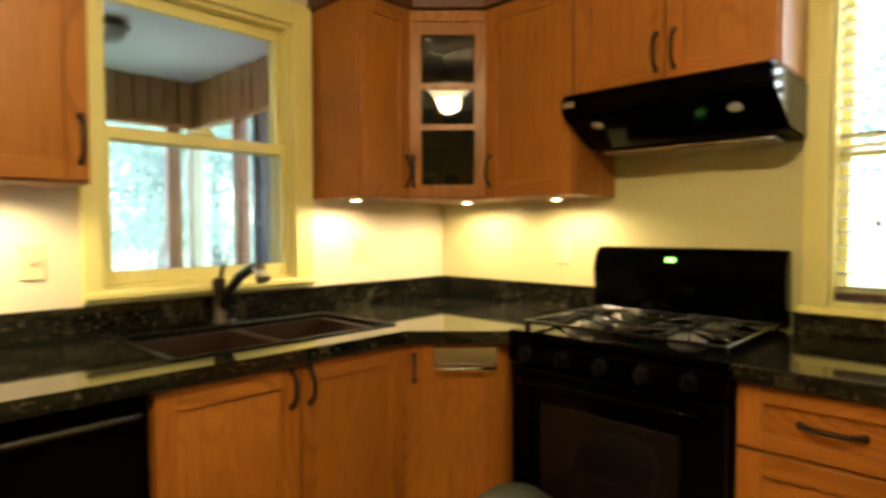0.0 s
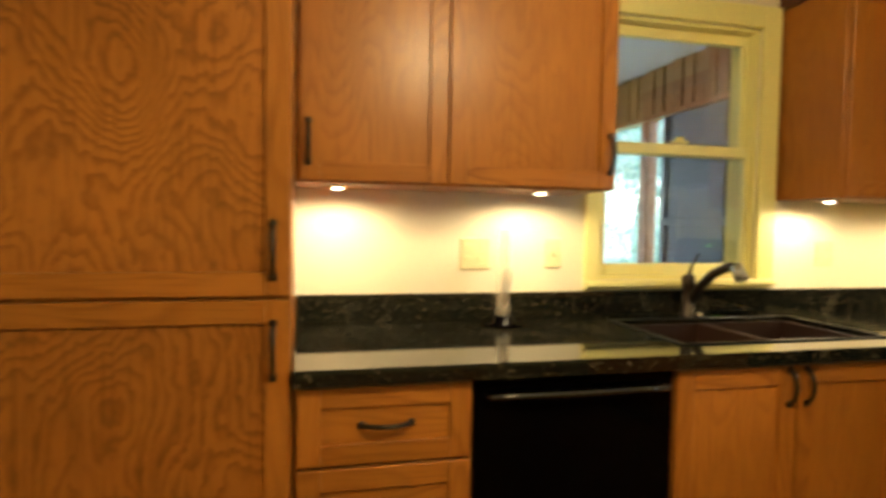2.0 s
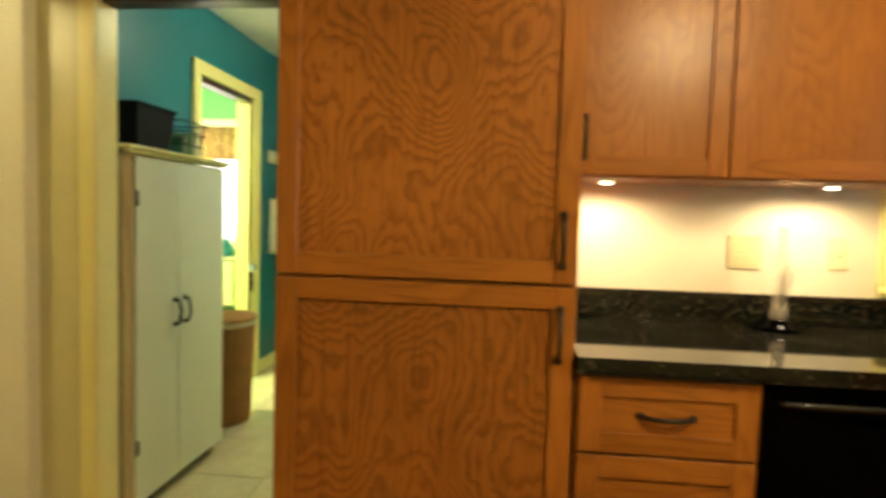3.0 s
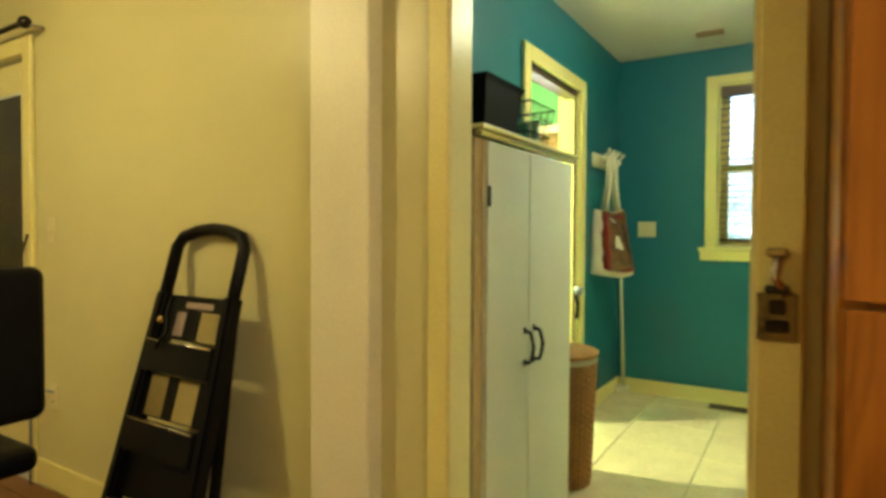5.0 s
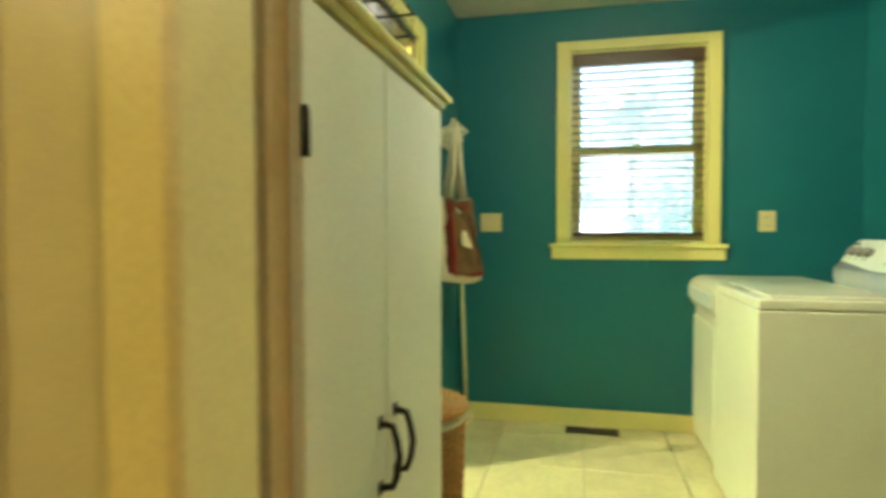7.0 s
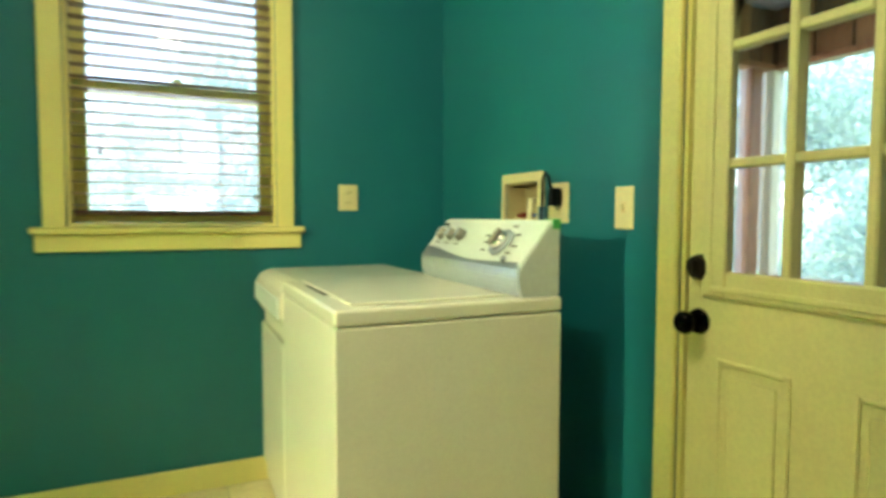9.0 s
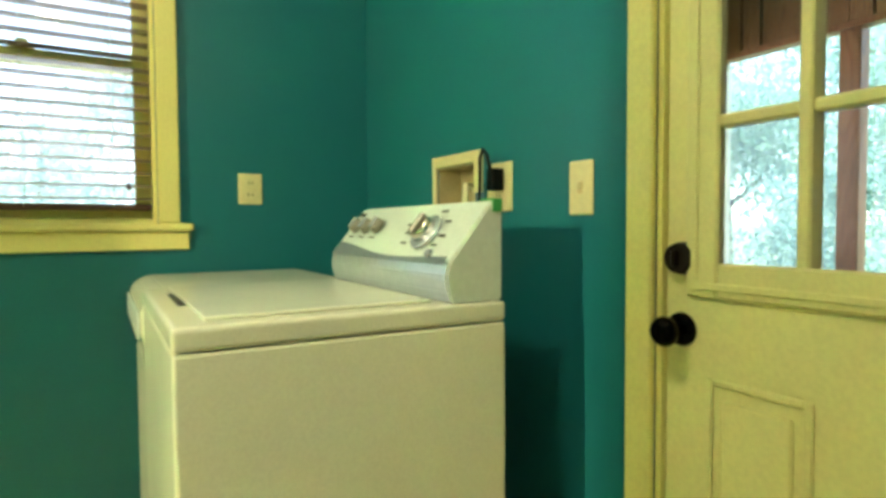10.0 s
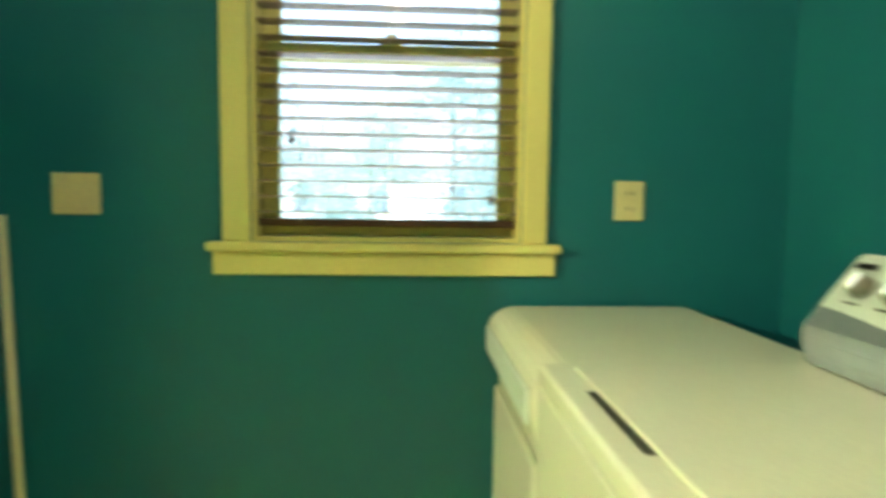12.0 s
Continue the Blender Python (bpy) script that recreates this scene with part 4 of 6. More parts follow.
MARK = surface("console_print", (0.05, 0.06, 0.06), 0.5, vary=0.1)
for dx, h in ((-0.085, 0.068), (-0.10, 0.092), (-0.075, 0.040), (0.06, 0.10), (0.075, 0.062), (0.065, 0.038), (0.02, 0.128), (-0.06, 0.114)):
    part("marking", boxes((x + dx - 0.013, x + dx + 0.013, 0.0062, 0.0068, h - 0.003, h + 0.003)), MARK, con, "", CM)
bm = bmesh.new()
cyl(bm, on_slope(x + 0.07, 0.016, 0.0065), on_slope(x + 0.07, 0.016, 0.013), 0.010, 0.009, 16)
part("button", bm, SILVER, con)
part("badge", boxes((XF + 0.03, XF + 0.075, 0.0062, 0.0068, 0.122, 0.134)), BLACK_MATTE, con, "", CM)
part("tape", boxes((XN - 0.045, XN - 0.008, 0.645, 0.668, 1.1215, 1.1245), (XN - 0.0075, XN - 0.005, 0.648, 0.672, 1.098, 1.1245), bev=0.001), surface("green_tape", (0.05, 0.42, 0.12), 0.5), con, "strip of green tape on the corner")
for x in (XF + 0.05, XN - 0.05):
    for y in (0.12, 0.64):
        bm = bmesh.new()
        cyl(bm, (x, y, 0.0), (x, y, 0.022), 0.02, 0.016, 12)
        part("foot", bm, BLACK_MATTE, t)

t = thing("dryer", (-4.78, 0.38, 0), "white front-loading clothes dryer with rounded front edge", "dryer")
bm = bmesh.new()
prof = [(0.095, 0.02), (0.095, 0.74), (0.072, 0.76), (0.058, 0.82), (0.062, 0.872), (0.085, 0.898), (0.12, 0.911), (0.63, 0.911), (0.66, 0.895), (0.66, 0.02)]
part("body", extrude_x(bm, prof, -5.085, -4.476, bev=0.006), ENAMEL, t)
part("door", boxes((-5.04, -4.52, 0.075, 0.093, 0.12, 0.70), bev=0.012, seg=2), ENAMEL, t)
part("control_panel", boxes((-5.06, -4.50, 0.052, 0.060, 0.79, 0.86), bev=0.003), CONSOLE, t)
for x in (-5.03, -4.53):
    for y in (0.14, 0.61):
        bm = bmesh.new()
        cyl(bm, (x, y, 0.0), (x, y, 0.022), 0.02, 0.016, 12)
        part("foot", bm, BLACK_MATTE, t)

DY = facing((0, 0.935, 0), (0, -1, 0))
# recessed supply box for the washer
t = thing("washer_outlet_box", (-4.43, 0.93, 1.08), "ivory recessed washer supply box with valves", "utility box")
part("frame", boxes((-4.545, -4.525, 0.002, 0.014, 1.075, 1.29), (-4.30, -4.262, 0.002, 0.014, 1.075, 1.29), (-4.525, -4.30, 0.002, 0.014, 1.255, 1.29), (-4.525, -4.30, 0.002, 0.014, 1.075, 1.10), bev=0.003), PLATE, t, "", DY)
# Shade inside the recess is put into a darker copy of the ivory.
INSIDE = surface("shaded_box_inside", (0.50, 0.42, 0.24), 0.6)
part("recess_back", boxes((-4.524, -4.301, -0.090, -0.084, 1.101, 1.254)), INSIDE, t, "back of the recessed box", DY)
for q in ((-4.524, -4.520, 1.101, 1.254), (-4.305, -4.301, 1.101, 1.254), (-4.520, -4.305, 1.101, 1.105), (-4.520, -4.305, 1.250, 1.254)):
    part("recess_side", boxes((q[0], q[1], -0.083, 0.001, q[2], q[3])), INSIDE, t, "", DY)
for x, m, lb in ((-4.47, RED_CLOTH, "red valve handle"), (-4.36, surface("blue_valve", (0.05, 0.12, 0.35), 0.4), "blue valve handle")):
    bm = bmesh.new()
    cyl(bm, (x, -0.083, 1.135), (x, -0.03, 1.135), 0.012, 0.010, 12)
    box(bm, x - 0.022, x + 0.022, -0.03, -0.022, 1.129, 1.141, bev=0.003)
    part("valve", bm, m, t, lb, DY)
bm = bmesh.new()
tube(bm, [(-4.36, -0.05, 1.15), (-4.34, -0.01, 1.19), (-4.315, 0.03, 1.19), (-4.30, 0.045, 1.12), (-4.30, 0.045, 0.95)], 0.009, 8)
part("hose", bm, WHITE_PAINT, t, "white supply hose", DY)
o = plate(DY, -4.238, -4.125, 1.108, 1.243, "ivory outlet plate beside the supply box", "outlet", "outlet_plate")
t = thing("power_cord", (-4.2, 0.92, 1.15), "black plug and looped power cord in the outlet", "power cord")
part("plug", boxes((-4.185, -4.150, 0.012, 0.050, 1.165, 1.225), bev=0.006, seg=2), BLACK_MATTE, t, "", DY)
bm = bmesh.new()
tube(bm, [(-4.165, 0.045, 1.21), (-4.172, 0.055, 1.262), (-4.190, 0.055, 1.278), (-4.212, 0.05, 1.255), (-4.235, 0.035, 1.17), (-4.245, 0.03, 1.06), (-4.25, 0.03, 0.95)], 0.005, 8)
part("cord", bm, BLACK_MATTE, t, "", DY)
part("cord_tag", boxes((-4.262, -4.222, 0.028, 0.034, 1.10, 1.165), bev=0.002), surface("blue_tag", (0.05, 0.13, 0.2), 0.5), t, "dark blue cord tag", DY)
plate(DY, -3.904, -3.827, 1.094, 1.218, "ivory light switch beside the outer door", "toggle", "switch_plate")
LX = facing((-5.115, 0, 0), (1, 0, 0))
plate(LX, 0.422, 0.508, 1.154, 1.268, "ivory outlet plate beside the laundry window", "outlet", "outlet_plate")
plate(LX, -1.137, -1.008, 1.154, 1.267, "ivory blank double plate on the teal wall", "blank", "wall_plate")

# outer door with nine panes
structure("trim_outer_door", boxes((-3.722, -3.656, 0.915, 0.933, 0, 2.14), (-2.828, -2.74, 0.915, 0.933, 0, 2.14), (-3.656, -2.828, 0.915, 0.933, 2.062, 2.14), bev=0.004), TRIM, "cream painted casing of the outer door", "trim")
structure("door_jamb_outer", boxes((-3.659, -3.646, 0.937, 1.063, 0, 2.06), (-2.844, -2.831, 0.937, 1.063, 0, 2.06), (-3.646, -2.844, 0.937, 1.063, 2.047, 2.059)), TRIM, "cream painted jambs of the outer door", "jamb")
t = thing("door_1", (-3.24, 0.98, 0), "cream painted outer door with nine glass panes", "door", kind="structure")
GX = [-3.550, -3.382, -3.213, -3.05]
GZ = [0.98, 1.257, 1.534, 1.812]
Y0, Y1 = 0.950, 0.992
body = boxes((-3.643, GX[0], Y0, Y1, 0.012, 2.043), (GX[3], -2.847, Y0, Y1, 0.012, 2.043), (GX[0], GX[3], Y0, Y1, GZ[3], 2.043), (GX[0], GX[3], Y0, Y1, 0.012, GZ[0]))
part("slab", body, DOOR_PAINT, t)
part("lite_frame", boxes((GX[0] - 0.045, GX[0] + 0.022, Y0 - 0.012, Y0 - 0.0005, GZ[0] - 0.045, GZ[3] + 0.045), (GX[3] - 0.022, GX[3] + 0.045, Y0 - 0.012, Y0 - 0.0005, GZ[0] - 0.045, GZ[3] + 0.045), (GX[0] + 0.022, GX[3] - 0.022, Y0 - 0.012, Y0 - 0.0005, GZ[0] - 0.045, GZ[0] + 0.020), (GX[0] + 0.022, GX[3] - 0.022, Y0 - 0.012, Y0 - 0.0005, GZ[3] - 0.020, GZ[3] + 0.045), bev=0.005), DOOR_PAINT, t)
part("lite_bead", boxes((GX[0] - 0.030, GX[0] - 0.016, Y0 - 0.017, Y0 - 0.0122, GZ[0] - 0.03, GZ[3] + 0.03), (GX[0] - 0.016, GX[3] + 0.03, Y0 - 0.017, Y0 - 0.0122, GZ[0] - 0.03, GZ[0] - 0.016), bev=0.002), DOOR_PAINT, t)
for x in GX[1:3]:
    part("muntin", boxes((x - 0.011, x + 0.011, Y0 - 0.006, Y1 - 0.006, GZ[0], GZ[3]), bev=0.004), DOOR_PAINT, t)
for z in GZ[1:3]:
    for a, b in zip(GX, GX[1:]):
        part("muntin", boxes((a + 0.0115, b - 0.0115, Y0 - 0.004, Y1 - 0.008, z - 0.011, z + 0.011), bev=0.004), DOOR_PAINT, t)
for a, b in zip(GX, GX[1:]):
    for c, d in zip(GZ, GZ[1:]):
        p = part("pane", boxes((a, b, 0.968, 0.972, c, d)), GLASS, t)
        p.visible_shadow = False
for x0, x1 in ((-3.553, -3.361), (-3.234, -3.045)):
    pn = part("panel", boxes((x0, x0 + 0.014, Y0 - 0.006, Y0 - 0.0005, 0.20, 0.787), (x1 - 0.014, x1, Y0 - 0.006, Y0 - 0.0005, 0.20, 0.787), (x0 + 0.014, x1 - 0.014, Y0 - 0.006, Y0 - 0.0005, 0.773, 0.787), (x0 + 0.014, x1 - 0.014, Y0 - 0.006, Y0 - 0.0005, 0.20, 0.214), bev=0.003), DOOR_PAINT, t)
    part("raised_field", boxes((x0 + 0.032, x1 - 0.032, Y0 - 0.005, Y0 - 0.0005, 0.235, 0.75), bev=0.0045), DOOR_PAINT, pn)
bm = bmesh.new()
cyl(bm, (-3.608, Y0 - 0.001, 1.006), (-3.608, Y0 - 0.020, 1.006), 0.032, 0.028, 24)
box(bm, -3.612, -3.604, Y0 - 0.034, Y0 - 0.018, 0.99, 1.022, bev=0.003)
part("deadbolt", bm, BRONZE, t, "dark bronze deadbolt")
bm = bmesh.new()
cyl(bm, (-3.608, Y0 - 0.001, 0.868), (-3.608, Y0 - 0.010, 0.868), 0.033, 0.030, 24)
cyl(bm, (-3.608, Y0 - 0.010, 0.868), (-3.608, Y0 - 0.036, 0.868), 0.013, 0.013, 16)
bmesh.ops.create_uvsphere(bm, u_segments=20, v_segments=12, radius=0.029, matrix=Matrix.Translation((-3.608, Y0 - 0.052, 0.868)) @ Matrix.Diagonal((1, 0.8, 1, 1)))
for f in bm.faces:
    f.smooth = True
part("door_knob", bm, BLACK, t, "black round door knob")
part("latch_plate", boxes((-3.6455, -3.6435, 0.952, 0.985, 0.84, 0.90)), BRASS, t)

# white storage cabinet
t = thing("storage_cabinet", (-2.487, -1.07, 0), "tall white melamine storage cabinet with two doors", "cabinet")
part("body", boxes((-2.905, -2.140, -1.268, -0.893, 0.05, 1.452), bev=0.002), PLYEDGE, t, "raw birch cabinet carcass")
# Black here stands for the shaded gap under the cabinet.
part("plinth", boxes((-2.89, -2.155, -1.25, -0.93, 0.0, 0.05)), BLACK_MATTE, t)
top = part("top_board", boxes((-2.945, -2.120, -1.268, -0.855, 1.470, 1.486), bev=0.005, seg=2), TRIM, t)
part("cornice", boxes((-2.925, -2.128, -0.889, -0.866, 1.4525, 1.4695), bev=0.004), TRIM, t)
for x0, x1, xh, xg in ((-2.489, -2.185, -2.452, -2.190), (-2.903, -2.4915, -2.530, -2.90)):
    d = part("door", boxes((x0, x1, -0.892, -0.873, 0.055, 1.446), bev=0.002), CABWHITE, t)
    bm = bmesh.new()
    tube(bm, [(xh, -0.872, 0.742), (xh, -0.850, 0.745), (xh + 0.004, -0.842, 0.765), (xh, -0.838, 0.795), (xh + 0.004, -0.842, 0.825), (xh, -0.850, 0.845), (xh, -0.872, 0.85)], 0.006, 8)
    for z in (0.742, 0.85):
        box(bm, xh - 0.008, xh + 0.008, -0.872, -0.868, z - 0.012, z + 0.012, bev=0.002)
    part("handle", bm, BRONZE, d, "dark bronze bail handle")
    for z in (0.29, 1.282) if xg > -2.4 else ():
        bm = boxes((xg - 0.008, xg + 0.008, -0.8725, -0.868, z - 0.028, z + 0.028), bev=0.002)
        cyl(bm, (xg + (0.008 if xg > -2.4 else -0.008), -0.868, z - 0.03), (xg + (0.008 if xg > -2.4 else -0.008), -0.868, z + 0.03), 0.005, None, 10)
        part("hinge", bm, BRONZE, d, "dark bronze hinge")

# bins on top of the cabinet
t = thing("plastic_bin", (-2.42, -1.08, 1.4865), "black plastic bin on the storage cabinet", "bin")
bm = bmesh.new()
for (hx, hy), z in zip(((0.115, 0.11), (0.135, 0.125), (0.145, 0.135), (0.138, 0.128), (0.11, 0.105)), (1.4865, 1.655, 1.675, 1.673, 1.493)):
    for sx, sy in ((-1, -1), (1, -1), (1, 1), (-1, 1)):
        bm.verts.new((-2.42 + sx * hx, -1.06 + sy * hy, z))
bm.verts.ensure_lookup_table()
v = bm.verts
for r in range(4):
    for k in range(4):
        bm.faces.new((v[r * 4 + k], v[r * 4 + (k + 1) % 4], v[r * 4 + 4 + (k + 1) % 4], v[r * 4 + 4 + k]))
bm.faces.new((v[3], v[2], v[1], v[0]))
bm.faces.new((v[16], v[17], v[18], v[19]))
part("tub", bm, surface("dull_black_plastic", (0.005, 0.005, 0.006), 0.6, vary=0.3, spec=0.1), t)
t = thing("wire_basket", (-2.72, -1.03, 1.4865), "black wire basket holding papers", "basket")
bm = bmesh.new()
for z, q in ((1.490, 0.085), (1.545, 0.095), (1.60, 0.105), (1.65, 0.112)):
    tube(bm, [(-2.72 + sx * q, -1.03 + sy * q, z) for sx, sy in ((-1, -1), (1, -1), (1, 1), (-1, 1), (-1, -1))], 0.003, 6)
for k in range(9):
    s = -1 + 2 * k / 8
    for sx, sy in ((s, -1), (s, 1), (-1, s), (1, s)):
        tube(bm, [(-2.72 + sx * 0.085, -1.03 + sy * 0.085, 1.489), (-2.72 + sx * 0.112, -1.03 + sy * 0.112, 1.65)], 0.0016, 4)
tagged(part("wire", bm, IRON, t), kind="stuff")
for k, c in enumerate(((0.7, 0.68, 0.55), (0.12, 0.42, 0.2), (0.7, 0.66, 0.5), (0.1, 0.36, 0.3))):
    p = part("paper", boxes((-2.78 + 0.035 * k, -2.772 + 0.035 * k, -1.10, -0.96, 1.489, 1.61 - 0.01 * k)), surface("paper_tone", c, 0.7, vary=0.08), None)
    tagged(p, "sheaf of papers standing in the wire basket", "papers", "papers in the basket")

# wicker hamper
t = thing("hamper", (-3.30, -1.06, 0), "round wicker laundry hamper with a lid and pale band", "hamper")
HC = (-3.30, -1.06)
bm = bmesh.new()
lathe(bm, (*HC, 0.004), [(0.155, 0), (0.165, 0.10), (0.185, 0.54), (0.178, 0.54), (0.15, 0.01)], 40)
# Sleeve behind the strands; its darker colour stands for shade inside.
part("liner", bm, surface("shaded_hamper_inside", (0.2, 0.1, 0.035), 0.8, vary=0.3), t, "shadowed inner weave")
bm = bmesh.new()
for r in range(36):
    z = 0.014 + r * 0.0148
    rad = 0.160 + 0.024 * (z / 0.54)
    pts = []
    for k in range(73):
        a = 2 * math.pi * k / 72
        w = 0.0045 * math.cos(a * 18 + math.pi * (r % 2))
        pts.append((HC[0] + (rad + 0.007 + w) * math.cos(a), HC[1] + (rad + 0.007 + w) * math.sin(a), z))
    tube(bm, pts, 0.0062, 5)
wv = tagged(part("weave", bm, WICKER, t, "woven willow strands"), kind="stuff")
bm = bmesh.new()
for k in range(36):
    a = 2 * math.pi * k / 36
    tube(bm, [(HC[0] + (0.169 + 0.026 * s) * math.cos(a), HC[1] + (0.169 + 0.026 * s) * math.sin(a), 0.006 + 0.535 * s) for s in (0, 0.5, 1)], 0.005, 5)
tagged(part("stake", bm, WICKER, t), kind="stuff")
bm = bmesh.new()
lathe(bm, (*HC, 0.535), [(0.196, 0), (0.203, 0.012), (0.196, 0.028)], 40)
part("band", bm, CANVAS, t, "pale cloth band under the lid")
bm = bmesh.new()
for r in range(15):
    rad = 0.202 - r * 0.0135
    pts = [(HC[0] + rad * math.cos(2 * math.pi * k / 48), HC[1] + rad * math.sin(2 * math.pi * k / 48), 0.574 + 0.022 * (1 - (rad / 0.2) ** 2) + 0.003 * math.cos(16 * math.pi * k / 24 + r * math.pi)) for k in range(49)]
    tube(bm, pts, 0.0085, 5)
tagged(part("lid_coil", bm, WICKER, t, "coiled wicker strands of the lid"), kind="stuff")
bm = bmesh.new()
lathe(bm, (*HC, 0.562), [(0.20, 0), (0.19, 0.012), (0.1, 0.028), (0.01, 0.032)], 36)
part("lid", bm, WICKER, t, "round wicker lid")

for o in t.children:
    o.data.transform(Matrix.Translation((HC[0] - 0.01, HC[1] - 0.022, 0)) @ Matrix.Diagonal((0.95, 0.95, 1.075, 1)) @ Matrix.Translation((-HC[0], -HC[1], 0)))

# peg rail, tote bag, mop
t = thing("coat_rack", (-4.68, -1.28, 1.62), "white wall coat rack with round pegs", "coat rack")
part("board", boxes((-4.905, -4.452, -1.283, -1.266, 1.618, 1.712), bev=0.004), WHITE_PAINT, t)
for k in range(4):
    x = -4.51 - k * 0.112
    for z, out in ((1.69, 0.085), (1.64, 0.06)):
        bm = bmesh.new()
        tube(bm, [(x, -1.266, z - 0.005), (x, -1.266 + out * 0.6, z), (x, -1.266 + out, z + 0.03)], 0.006, 8)
        bmesh.ops.create_uvsphere(bm, u_segments=14, v_segments=8, radius=0.013, matrix=Matrix.Translation((x, -1.266 + out, z + 0.036)))
        for f in bm.faces:
            f.smooth = True
        part("peg", bm, WHITE_PAINT, t, "white rounded peg")
t = thing("tote_bag", (-4.60, -1.19, 0.90), "canvas tote bag with red and brown print on a peg", "bag")


def sag_panel(bm, x0, x1, z0, z1, y0, bulge, nx=12, nz=12, mi=0, thick=0.0):
    g = [[None] * (nz + 1) for _ in range(nx + 1)]
    for i in range(nx + 1):
        for j in range(nz + 1):
            u, w = i / nx, j / nz
            x = x0 + (x1 - x0) * u
            z = z0 + (z1 - z0) * w + 0.012 * math.sin(5 * u + 2) * (1 - w) - 0.02 * w * math.sin(math.pi * u)
            y = y0 + bulge * math.sin(math.pi * u) ** 0.7 * (1 - 0.75 * w) + 0.007 * math.sin(9 * u + 6 * w) + 0.006 * math.sin(17 * w + 4 * u)
            g[i][j] = bm.verts.new((x, y, z))
    for i in range(nx):
        for j in range(nz):
            f = bm.faces.new((g[i][j], g[i + 1][j], g[i + 1][j + 1], g[i][j + 1]))
            f.smooth, f.material_index = True, mi
    return g


bm = bmesh.new()
ga = sag_panel(bm, -4.47, -4.77, 0.90, 1.34, -1.20, 0.07)
gb = sag_panel(bm, -4.47, -4.77, 0.90, 1.34, -1.262, -0.008)
n = 12
for a, b in ((0, None), (n, None)):
    for j in range(n):
        bm.faces.new((ga[a][j], ga[a][j + 1], gb[a][j + 1], gb[a][j]))
for i in range(n):
    bm.faces.new((ga[i][0], ga[i + 1][0], gb[i + 1][0], gb[i][0]))
bmesh.ops.recalc_face_normals(bm, faces=bm.faces)
part("bag_body", bm, CANVAS, t)
bm = bmesh.new()
sag_panel(bm, -4.52, -4.77, 0.935, 1.335, -1.178, 0.07, mi=0)
part("print", bm, BROWN_CLOTH, t, "brown printed front")
bm = bmesh.new()
sag_panel(bm, -4.525, -4.57, 0.94, 1.32, -1.160, 0.058, 4)
sag_panel(bm, -4.57, -4.765, 0.94, 0.985, -1.170, 0.068, 8, 3)
sag_panel(bm, -4.57, -4.765, 1.285, 1.325, -1.185, 0.03, 8, 3)
part("red_border", bm, RED_CLOTH, t, "dark red printed border")
bm = bmesh.new()
sag_panel(bm, -4.60, -4.675, 1.08, 1.21, -1.166, 0.066, 5, 6)
sag_panel(bm, -4.58, -4.625, 1.255, 1.30, -1.175, 0.05, 4, 4)
part("pale_print", bm, CANVAS, t, "pale blocks of the print")
bm = bmesh.new()
sag_panel(bm, -4.685, -4.735, 0.98, 1.25, -1.167, 0.066, 4, 8)
part("dark_print", bm, DARKWOOD, t, "dark brown stripe of the print")
for o in t.children:
    for q in o.data.vertices:
        w = (q.co.z - 0.90) / 0.44
        q.co.x = -4.62 + (q.co.x + 4.62) * (1.06 - 0.40 * w) + 0.035 * w - 0.015
for dy in (-0.03, 0.02):
    bm = bmesh.new()
    for xa in (-4.575, -4.67):
        tube(bm, [(xa, -1.215 + dy, 1.32), ((xa - 4.622) / 2, -1.21 + dy * 0.6, 1.50), (-4.622 + (0.012 if xa > -4.6 else -0.012), -1.205 + dy * 0.3, 1.70)], 0.015, 8)
    tube(bm, [(-4.61, -1.205 + dy * 0.3, 1.69), (-4.622, -1.205 + dy * 0.3, 1.712), (-4.634, -1.205 + dy * 0.3, 1.69)], 0.011, 6)
    part("strap", bm, CANVAS, t)
TURN_BAG = Matrix.Translation((-4.56, -1.180, 0)) @ Matrix.Rotation(radians(-42), 4, "Z") @ Matrix.Translation((4.62, 1.205, 0))
for o in t.children:
    o.data.transform(TURN_BAG)
t = thing("mop", (-5.06, -1.2, 0), "white mop handle leaning in the teal corner", "mop")
bm = bmesh.new()
tube(bm, [(-5.055, -1.215, 0.05), (-5.095, -1.262, 1.15)], 0.0115, 10)
part("pole", bm, WHITE_PAINT, t)
part("head", boxes((-5.095, -5.01, -1.265, -1.18, 0.0, 0.05), bev=0.012, seg=2), CANVAS, t)


